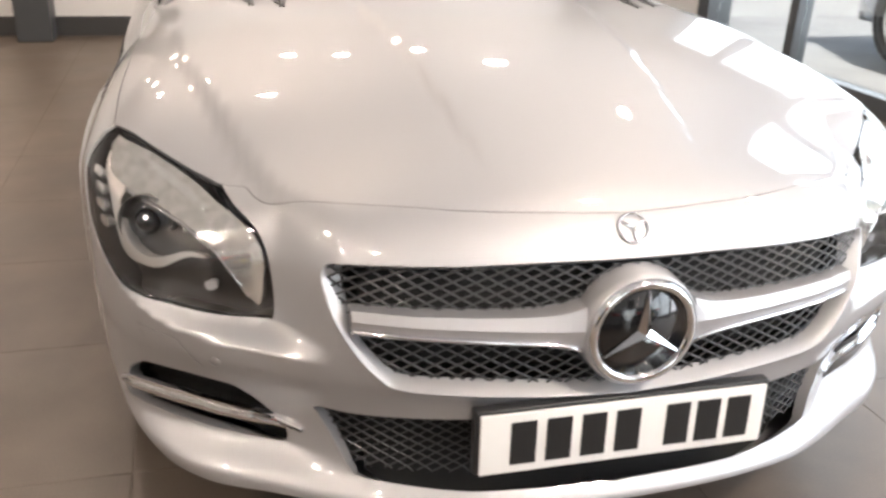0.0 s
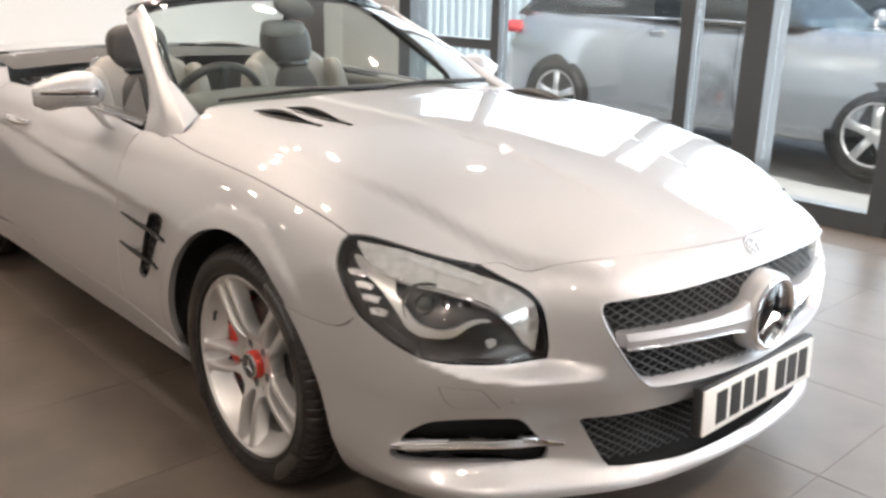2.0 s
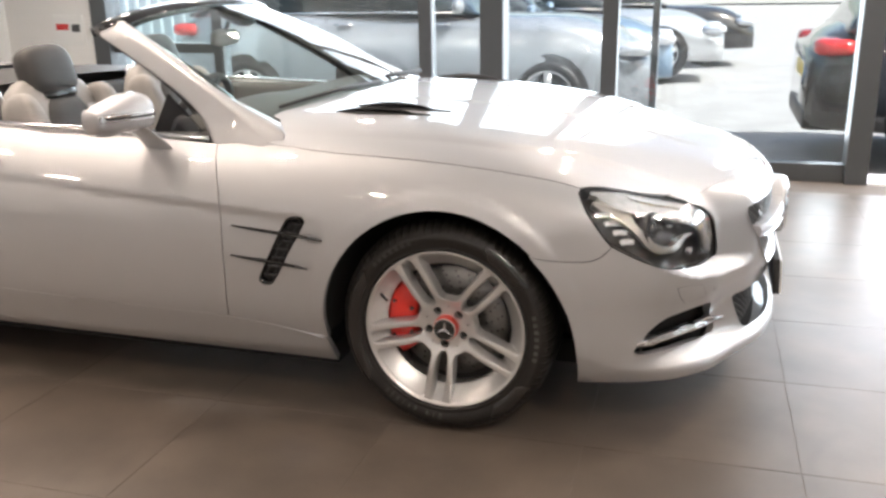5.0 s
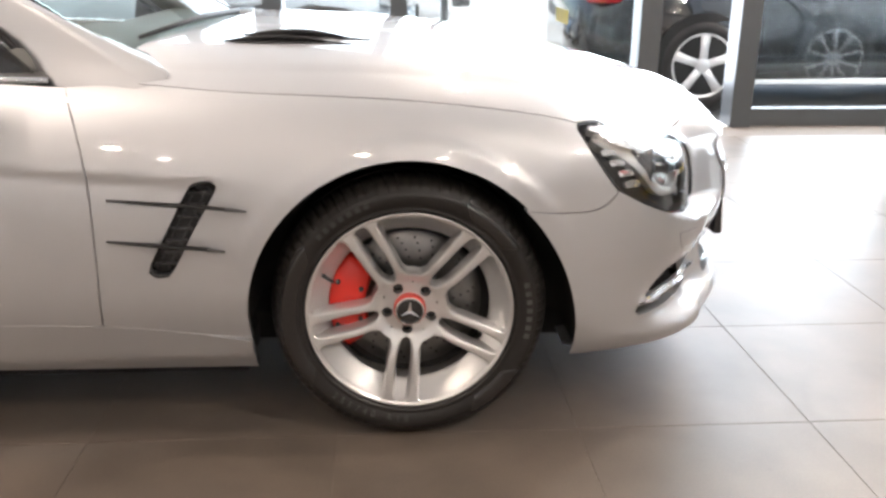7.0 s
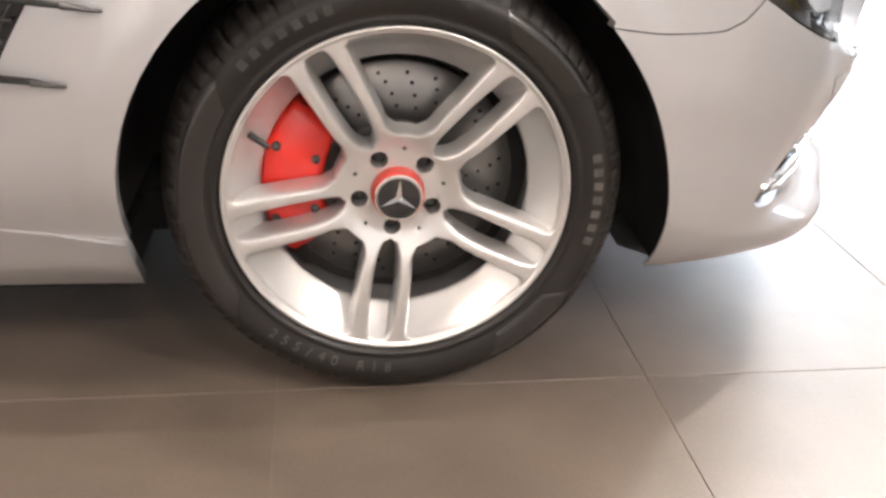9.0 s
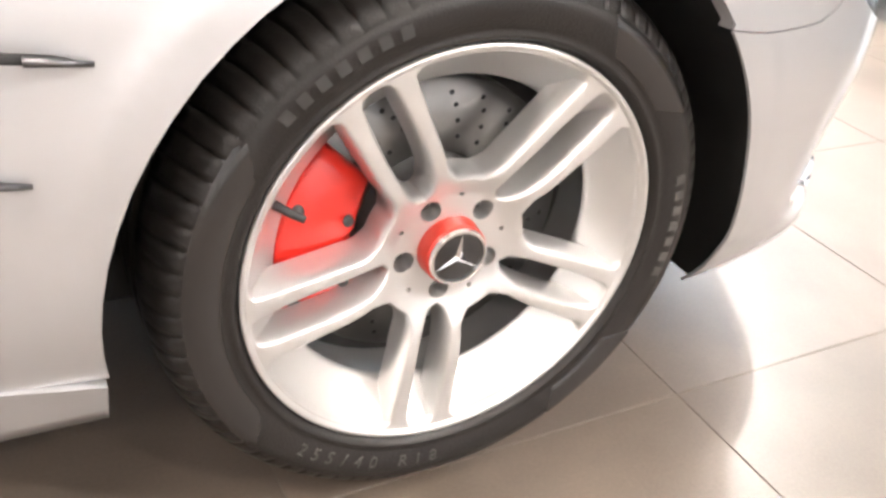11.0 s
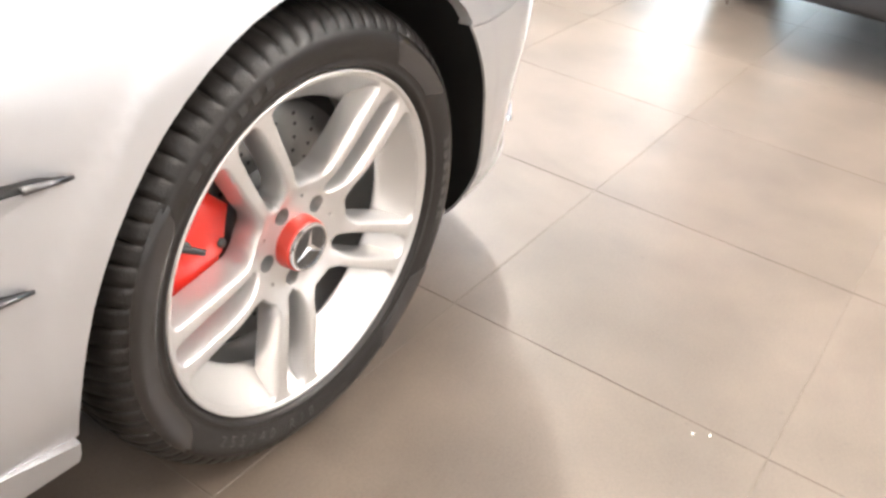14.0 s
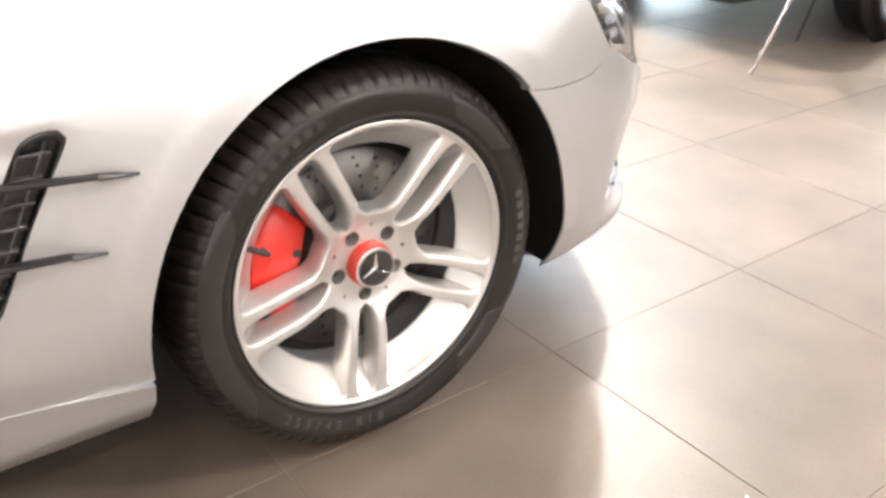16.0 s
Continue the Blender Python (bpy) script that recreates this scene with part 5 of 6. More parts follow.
def soft_block(bm, c, size, m=None, p=3.2, n=16):
    """A cushion: a rounded block."""
    vs = []
    for i in range(n + 1):
        th = math.pi * i / n
        for j in range(2 * n):
            ph = math.pi * j / n
            d = Vector((math.sin(th) * math.cos(ph), math.sin(th) * math.sin(ph), math.cos(th)))
            k = (abs(d.x) ** p + abs(d.y) ** p + abs(d.z) ** p) ** (-1 / p)
            vs.append(bm.verts.new((d.x * k * size[0] / 2, d.y * k * size[1] / 2, d.z * k * size[2] / 2)))
    w = 2 * n
    for i in range(n):
        for j in range(w):
            a, b, e, f = vs[i * w + j], vs[(i + 1) * w + j], vs[(i + 1) * w + (j + 1) % w], vs[i * w + (j + 1) % w]
            bm.faces.new((a, b, e, f))
    bmesh.ops.remove_doubles(bm, verts=vs, dist=1e-5)
    vs = [v for v in vs if v.is_valid]
    mt = Matrix.Translation(c)
    bmesh.ops.transform(bm, matrix=mt @ m if m is not None else mt, verts=vs)


for y in (-0.36, 0.36):
    tilt = Matrix.Rotation(radians(-16), 4, "Y")
    bm = bmesh.new()
    soft_block(bm, (-1.42, y, 0.47), (0.52, 0.50, 0.17))
    seat = part("seat_cushion", bm, LEATHER_GREY, roadster)
    bm = bmesh.new()
    soft_block(bm, (-1.68, y, 0.70), (0.15, 0.50, 0.62), tilt)
    part("seat_back", bm, LEATHER_GREY, roadster)
    bm = bmesh.new()
    soft_block(bm, (-1.645, y, 0.68), (0.15, 0.27, 0.52), tilt)
    part("seat_panel", bm, LEATHER_DARK, roadster)
    for s in (-1, 1):
        bm = bmesh.new()
        soft_block(bm, (-1.62, y + s * 0.215, 0.70), (0.17, 0.09, 0.52), tilt)
        part("seat_bolster", bm, LEATHER_GREY, roadster)
    bm = bmesh.new()
    soft_block(bm, (-1.735, y, 1.015), (0.12, 0.25, 0.20), tilt)
    hr = part("head_restraint", bm, LEATHER_DARK, roadster, "dark leather head restraint")
    bm = bmesh.new()
    soft_block(bm, (-1.710, y, 0.925), (0.11, 0.19, 0.05), tilt)
    part("restraint_base", bm, BLACK_GLOSS, hr)
    # roll hoop
    bm = bmesh.new()
    yh = math.copysign(0.445, y)
    tube(bm, [tuple(p) for p in spline([(-1.93, yh - 0.035, 0.80), (-1.93, yh - 0.035, 0.91), (-1.945, yh - 0.015, 0.95), (-1.945, yh + 0.015, 0.95), (-1.93, yh + 0.035, 0.91), (-1.93, yh + 0.035, 0.80)], 0.02)], 0.016, 10)
    part("roll_hoop", bm, CHROME, roadster)

bm = bmesh.new()
secs = []
for i in range(15):
    y = -0.70 + 1.4 * i / 14
    h = 0.02 * math.exp(-((y + 0.36) / 0.2) ** 2)
    secs.append([(-0.60, y, 0.90), (-0.72, y, 0.925 + h * 0.5), (-0.84, y, 0.925 + h), (-0.93, y, 0.905 + h), (-0.97, y, 0.87), (-0.95, y, 0.80), (-0.90, y, 0.55), (-0.60, y, 0.55)])
loft(bm, secs)
bmesh.ops.recalc_face_normals(bm, faces=bm.faces[:])
part("dashboard", bm, DASH, roadster, "dark grey soft dashboard")
bm = bmesh.new()
wc = Matrix.Translation((-1.08, -0.36, 0.835)) @ Matrix.Rotation(radians(-66), 4, "Y")
ring = []
for i in range(40):
    a = 2 * math.pi * i / 40
    ring.append([(0.182 * math.cos(a) + 0.016 * math.cos(b) * math.cos(a), 0.182 * math.sin(a) + 0.016 * math.cos(b) * math.sin(a), 0.016 * math.sin(b)) for b in (2 * math.pi * k / 10 for k in range(10))])
loft(bm, ring + [ring[0]], m=wc, caps=False)
sw = part("steering_wheel", bm, LEATHER_DARK, roadster)
bm = bmesh.new()
soft_block(bm, (0, 0, -0.02), (0.15, 0.16, 0.07))
bmesh.ops.transform(bm, matrix=wc, verts=bm.verts[:])
for a in (0, 180, 270):
    box(bm, (0.12, 0, -0.012), (0.13, 0.03, 0.016), 0.005, wc @ Matrix.Rotation(radians(a + 90), 4, "Z"))
part("wheel_hub", bm, DASH, sw)
# rear-view mirror under the header
bm = bmesh.new()
soft_block(bm, (-1.15, -0.02, 1.122), (0.04, 0.19, 0.062), Matrix.Rotation(radians(12), 4, "Y"), 4, 10)
rvm = part("rear_view_mirror", bm, MIRROR_GREY, roadster, "grey rear-view mirror hung from the windscreen")
bm = bmesh.new()
tube(bm, [(-1.13, 0.0, 1.200), (-1.145, -0.01, 1.160), (-1.15, -0.02, 1.130)], 0.008, 8)
part("mirror_stem", bm, BLACK_PLASTIC, rvm)
bm = bmesh.new()
soft_block(bm, (-1.10, 0.0, 1.203), (0.13, 0.15, 0.05), Matrix.Rotation(radians(25), 4, "Y"), 3, 10)
part("sensor_cover", bm, BLACK_PLASTIC, rvm)
# cabin tub, rear deck, tail
bm = bmesh.new()
box(bm, (-1.45, 0, 0.30), (1.45, 1.36, 0.03), 0.01)
box(bm, (-2.10, 0, 0.60), (0.06, 1.40, 0.58), 0.02)
part("cabin_floor", bm, LEATHER_DARK, roadster)
bm = bmesh.new()
box(bm, (-1.45, 0, 0.62), (0.75, 0.20, 0.10), 0.03)
part("centre_console", bm, BLACK_GLOSS, roadster)
bm = bmesh.new()
secs = [[(-2.06 - 0.12 * k, y, 0.915 + 0.035 * math.cos(y * 1.9) + 0.020 * math.sin(k * 0.6)) for y in np.linspace(-0.76, 0.76, 15)] for k in range(5)]
loft(bm, secs, closed=False)
part("rear_cover", bm, LEATHER_DARK, roadster, "dark cover behind the seats")
bm = bmesh.new()
secs = [[(-2.53 - 0.135 * k, y, 0.945 - 0.006 * k + 0.035 * math.cos(y * 1.8) - (0.03 * max(0, k - 6)) ) for y in np.linspace(-0.80 + 0.01 * k, 0.80 - 0.01 * k, 15)] for k in range(9)]
loft(bm, secs, closed=False)
bmesh.ops.recalc_face_normals(bm, faces=bm.faces[:])
part("boot_lid", bm, SILVER, roadster)
bm = bmesh.new()
box(bm, (-3.60, 0, 0.52), (0.12, 1.50, 0.60), 0.05)
part("rear_bumper", bm, SILVER, roadster)
bm = bmesh.new()
box(bm, (-1.28, 0, 0.150), (1.75, 1.48, 0.07), 0.01)
box(bm, (-1.5, 0, 0.16), (4.1, 1.10, 0.08), 0.01)
box(bm, (0.60, 0, 0.165), (0.38, 1.00, 0.03), 0.01)
box(bm, (0.30, 0, 0.42), (0.9, 1.0, 0.40), 0.05)
part("underbody", bm, DARK, roadster)

# cowl and wipers
bm = bmesh.new()
cw = spline([(-0.60, -0.66, 0.895), (-0.515, -0.4, 0.920), (-0.445, 0, 0.935), (-0.515, 0.4, 0.920), (-0.60, 0.66, 0.895)], 0.06)
loft(bm, [[(p[0] + 0.03, p[1], p[2] - 0.012), (p[0] - 0.02, p[1], p[2] + 0.0), (p[0] - 0.16, p[1] * 1.0, p[2] - 0.01)] for p in cw], closed=False)
part("cowl", bm, BLACK_PLASTIC, roadster)
for y0, y1 in ((-0.02, -0.58), (0.46, -0.05)):
    bm = bmesh.new()
    tube(bm, [(-0.50, y0, 0.958), (-0.555, (y0 + y1) / 2, 0.958), (-0.64, y1, 0.932)], [0.010, 0.008, 0.005], 8)
    part("wiper", bm, BLACK_PLASTIC, roadster)

# hood vents: two overlapping pointed slots on each side
LEAF = ([(-0.450, -0.554), (-0.36, -0.542), (-0.25, -0.531), (-0.135, -0.532), (-0.22, -0.556), (-0.32, -0.574), (-0.40, -0.574)],
        [(-0.410, -0.466), (-0.31, -0.456), (-0.20, -0.450), (-0.090, -0.462), (-0.16, -0.482), (-0.27, -0.494), (-0.35, -0.488)])
for s in (1, -1):
    for leaf in LEAF:
        hv = panel("hood_vent", on_top, chain(spline(leaf[:4], 0.014), spline(leaf[3:] + leaf[:1], 0.014)), BLACK_PLASTIC, roadster, grid=0.014, lip=0.006, offset=0.0025, flip=s, label="black pointed hood vent")
        a, b = np.array(leaf[0]), np.array(leaf[3])
        bm = bmesh.new()
        secs = []
        for i in range(13):
            u = i / 12
            p = on_top((a + (b - a) * u + np.array((0, 0.016 * math.sin(math.pi * u) - 0.010)))[None])[0]
            h = 0.017 * math.sin(math.pi * min(max(u * 1.15, 0.02), 0.98))
            secs.append([(p[0], s * p[1], p[2] + 0.002), (p[0], s * (p[1] - 0.012 * math.sin(math.pi * u) - 0.001), p[2] + 0.002 + h), (p[0], s * (p[1] - 0.003), p[2] + 0.001)])
        loft(bm, secs)
        bmesh.ops.recalc_face_normals(bm, faces=bm.faces[:])
        part("vent_fin", bm, BLACK_PLASTIC, hv)

# ---- the showroom ----
TILE_S, TILE_TURN = 0.6, radians(0.6)
TILE_O = Vector((0.418, -0.863, 0))
bm = bmesh.new()
box(bm, ((ROOM_X0 + ROOM_X1) / 2, (ROOM_Y0 + GLASS_Y) / 2, -0.0515), (ROOM_X1 - ROOM_X0 + 0.4, GLASS_Y - ROOM_Y0 + 0.3, 0.1))
floor = part("floor", bm, GROUT, None, "grey porcelain tile floor of a showroom", smooth=False)
tagged(floor, "", "floor", "", "structure")
bm = bmesh.new()
box(bm, (0, 0, -0.010), (TILE_S - 0.0022, TILE_S - 0.0022, 0.020), 0.0005, None, 1)
tile_me = bpy.data.meshes.new("tile")
bm.to_mesh(tile_me)
bm.free()
tile_me.materials.append(TILE)
loose = []
for i in range(-10, 16):
    for j in range(-11, 7):
        c = TILE_O + Matrix.Rotation(TILE_TURN, 3, "Z") @ Vector(((i + 0.5) * TILE_S, (j + 0.5) * TILE_S, 0))
        if not (ROOM_X0 - 0.3 < c.x < ROOM_X1 and ROOM_Y0 < c.y < GLASS_Y - 0.25):
            continue
        if -2.7 < c.x < 4.3 and -2.9 < c.y < GLASS_Y:
            t = new("tile", tile_me)
            t.parent = floor
            t.matrix_world = Matrix.Translation(c) @ Matrix.Rotation(TILE_TURN, 4, "Z")
        else:
            loose.append(c)
bm = bmesh.new()
for c in loose:
    vs = [bm.verts.new(c + Matrix.Rotation(TILE_TURN, 3, "Z") @ Vector((a * 0.2989, b * 0.2989, 0))) for a, b in ((-1, -1), (1, -1), (1, 1), (-1, 1))]
    bm.faces.new(vs)
rest = part("tiles_far", bm, TILE, floor, smooth=False)
tagged(rest, kind="stuff")


def slab(name, c, size, mat, label, category="wall"):
    bm = bmesh.new()
    box(bm, c, size)
    return tagged(part(name, bm, mat, None, label, False), "", category, "", "structure")


xm, ym = (ROOM_X0 + ROOM_X1) / 2, (ROOM_Y0 + GLASS_Y) / 2
slab("wall_west", (ROOM_X0 - 0.1, ym, CEIL_Z / 2), (0.2, GLASS_Y - ROOM_Y0, CEIL_Z), WALL_WHITE, "plain white painted wall")
slab("wall_south", (xm, ROOM_Y0 - 0.1, CEIL_Z / 2), (ROOM_X1 - ROOM_X0, 0.2, CEIL_Z), WALL_DIMMED, "plain unseen wall, greyed to dim its bounce on the car")
slab("wall_east", (ROOM_X1 + 0.1, ROOM_Y0 / 2 - 1.3, CEIL_Z / 2), (0.2, -ROOM_Y0 - 2.6, CEIL_Z), WALL_WHITE, "plain white painted wall")
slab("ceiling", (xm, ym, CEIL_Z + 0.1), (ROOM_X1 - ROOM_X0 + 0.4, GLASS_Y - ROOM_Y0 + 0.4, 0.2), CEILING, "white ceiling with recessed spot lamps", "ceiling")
slab("baseboard", (ROOM_X0 + 0.012, ym, 0.07), (0.024, GLASS_Y - ROOM_Y0 - 0.1, 0.14), SKIRT, "dark skirting along the white wall", "skirting")
# a dark column by the white wall
bm = bmesh.new()
box(bm, (ROOM_X0 + 0.16, -1.85, CEIL_Z / 2), (0.24, 0.24, CEIL_Z), 0.01)
tagged(part("column", bm, FRAME_GREY, None, "dark grey steel column by the white wall", False), "", "column", "", "structure")

# solid end of the glazed front, and a brown post on the white wall
slab("wall_north", ((ROOM_X0 - 4.178) / 2, GLASS_Y + 0.02, CEIL_Z / 2), (-4.178 - ROOM_X0, 0.18, CEIL_Z), WALL_WHITE, "plain cream painted wall beside the glazing")
bm = bmesh.new()
box(bm, (ROOM_X0 + 0.03, 2.64, CEIL_Z / 2), (0.056, 0.37, CEIL_Z), 0.008)
tagged(part("trim", bm, POST_BROWN, None, "dark brown boxed post against the white wall", False), "", "post", "", "structure")
# small framed notice on the cream wall
sign = thing("wall_sign", "small white and red notice on the cream wall", "sign")
for dx, dz, w, h, mat, name in ((0, 0, 0.30, 0.24, PLATE_WHITE, "panel"), (-0.05, 0.03, 0.12, 0.05, TAIL_RED, "red_band"), (0.08, 0.02, 0.08, 0.06, SKIRT, "dark_band")):
    bm = bmesh.new()
    box(bm, (-4.42 + dx, GLASS_Y - 0.079 - (0.009 if dx else 0), 1.0 + dz), (w, 0.018 if not dx else 0.006, h), 0.002)
    part(name, bm, mat, sign, smooth=False)
# two small pale chips on the floor
for x, y in ((0.395, -1.347), (0.410, -1.371)):
    chip = thing("chip", "tiny pale chip lying on the floor tiles", "debris", Matrix.Translation((x, y, 0)), "floor chips")
    bm = bmesh.new()
    soft_block(bm, (0, 0, 0.0015), (0.006, 0.004, 0.002), None, 3, 5)
    part("flake", bm, PLATE_WHITE, chip)

# spot lamps, the added fill ones included
for n, (x, y) in enumerate(SPOTS):
    sp = thing("ceiling_spot", "round recessed spot lamp, lit warm white, some added as fill", "ceiling lamp", Matrix.Translation((x, y, CEIL_Z)), "ceiling spots")
    bm = bmesh.new()
    lathe(bm, [(0.001, -0.004), (0.055, -0.004), (0.056, -0.001)], 24)
    part("bulb", bm, LAMP_GLOW, sp)
    bm = bmesh.new()
    lathe(bm, [(0.056, -0.003), (0.058, -0.012), (0.075, -0.010), (0.078, -0.001)], 24)
    part("lamp_ring", bm, CHROME, sp)
lamp_data = bpy.data.lights.new("spot_light", "AREA")
lamp_data.shape, lamp_data.size, lamp_data.energy, lamp_data.color, lamp_data.spread = "DISK", 0.11, 7.6, (1.0, 0.82, 0.66), radians(140)
for x, y in SPOTS:
    l = new("spot_light", lamp_data)
    l.location = (x, y, CEIL_Z - 0.02)

# stronger, larger lamps; the one at (1.9, -3.0) is unseen fill for the bumper flank
for lx, ly, watts in ((2.6, 1.0, 48), (1.9, -3.0, 31), (-2.55, 1.0, 14)):
    disp = thing("display_lamp", "large bright round lamp in the ceiling, one of them added fill", "ceiling lamp", Matrix.Translation((lx, ly, CEIL_Z)), "display lamps")
    bm = bmesh.new()
    lathe(bm, [(0.001, -0.006), (0.085, -0.006), (0.086, -0.001)], 28)
    part("bulb", bm, LAMP_GLOW, disp)
    bm = bmesh.new()
    lathe(bm, [(0.086, -0.004), (0.088, -0.018), (0.112, -0.014), (0.116, -0.001)], 28)
    part("lamp_ring", bm, CHROME, disp)
    dl = new("large_light", bpy.data.lights.new("large_light", "AREA"))
    dl.data.shape, dl.data.size, dl.data.energy, dl.data.color = "DISK", 0.17, watts, (1.0, 0.90, 0.78)
    dl.location = (lx, ly, CEIL_Z - 0.03)

# glazing
front = new("window_1")
tagged(front, "full-height shop glazing in dark grey frames with an open door", "window", "", "structure")


def bar(c, size, name="mullion", mat=FRAME_GREY):
    bm = bmesh.new()
    box(bm, c, size, 0.006)
    return part(name, bm, mat, front, smooth=False)


MULL = ((-4.10, 0.15), (-3.05, 0.09), (-1.33, 0.10), (-0.82, 0.17), (0.01, 0.11), (1.66, 0.14), (2.33, 0.14), (3.6, 0.09), (4.9, 0.09), (6.2, 0.09), (7.4, 0.09), (8.55, 0.09))
for x, w in MULL:
    bar((x, GLASS_Y, CEIL_Z / 2), (w, 0.20 if w > 0.12 else 0.11, CEIL_Z))
for (xa, wa), (xb, wb) in zip(MULL, MULL[1:]):
    c, wide = (xa + xb) / 2 + (wa - wb) / 4, xb - xa - (wa + wb) / 2 - 0.001
    bar((c, GLASS_Y, 2.75), (wide, 0.10, 0.3), "top_rail")
    if abs(xa - 1.66) < 0.01:
        continue
    bar((c, GLASS_Y, 0.06), (wide, 0.10, 0.12), "bottom_rail")
    bm = bmesh.new()
    box(bm, (c, GLASS_Y, 1.36), (wide, 0.012, 2.48))
    pane = part("pane", bm, GLAZING, front, smooth=False)
    pane.visible_shadow = False
bar((0.31, GLASS_Y + 0.07, 1.36), (0.05, 0.05, 2.48), "door_edge")
bar((-3.56, GLASS_Y, 0.86), (0.929, 0.09, 0.08), "cross_rail")
east = new("window_2")
tagged(east, "second glazed front of the showroom in dark grey frames", "window", "", "structure")
EY = (-2.6, -1.2, 0.25, 1.7, 3.0)
for y in EY:
    bm = bmesh.new()
    box(bm, (ROOM_X1, y, CEIL_Z / 2), (0.11, 0.085, CEIL_Z), 0.006)
    part("mullion", bm, FRAME_GREY, east, smooth=False)
for a, b in zip(EY, EY[1:]):
    for z, h in ((0.07, 0.14), (2.75, 0.3)):
        bm = bmesh.new()
        box(bm, (ROOM_X1, (a + b) / 2, z), (0.10, b - a - 0.086, h), 0.006)
        part("rail", bm, FRAME_GREY, east, smooth=False)
    bm = bmesh.new()
    box(bm, (ROOM_X1, (a + b) / 2, 1.37), (0.012, b - a - 0.086, 2.46))
    pane = part("pane", bm, GLAZING, east, smooth=False)
    pane.visible_shadow = False
slab("threshold", (1.995, GLASS_Y + 0.08, 0.003), (0.52, 0.32, 0.012), WALL_WHITE, "pale metal door threshold", "threshold")

# ---- outside ----
bm = bmesh.new()
vs = [bm.verts.new(p) for p in ((-400, -400, -0.12), (400, -400, -0.12), (400, 600, -0.12), (-400, 600, -0.12))]
bm.faces.new(vs)
tagged(part("ground", bm, ASPHALT, None, "pale grey paved forecourt outside the glazing", False), "", "ground", "", "structure")


def simple_wheel(parent, place, spokes, mat=ALLOY):
    w = new("wheel")
    w.parent = parent
    w.matrix_local = place
    bm = bmesh.new()
    lathe(bm, [(0.235, -0.002), (0.25, 0.014), (0.285, 0.020), (0.315, 0.004), (0.327, -0.03), (0.327, -0.18), (0.25, -0.21)], 48)
    part("tyre", bm, RUBBER, w)
    bm = bmesh.new()
    lathe(bm, [(0.238, -0.002), (0.238, 0.010), (0.228, 0.010), (0.215, -0.02), (0.20, -0.08), (0.20, -0.18)], 40)
    for k in range(spokes):
        m = Matrix.Rotation(2 * math.pi * k / spokes + 0.3, 4, "Z")
        wd = 0.032 if spokes < 8 else 0.012
        loft(bm, [[(r, -q * (wd + 0.012 * (0.2 - r)), z - 0.03), (r, -q * wd, z), (r, q * wd, z), (r, q * (wd + 0.012 * (0.2 - r)), z - 0.03)] for r, z, q in ((0.04, 0.0, 1.0), (0.12, 0.004, 0.9), (0.225, 0.004, 1.15))], m=m)
    lathe(bm, [(0.001, 0.006), (0.05, 0.004), (0.06, -0.01), (0.062, -0.04)], 24)
    bmesh.ops.recalc_face_normals(bm, faces=bm.faces[:])
    part("rim", bm, mat, w)
    bm = bmesh.new()
    lathe(bm, [(0.001, -0.09), (0.20, -0.09)], 32)
    part("brake", bm, HUB_DARK, w)
    return w


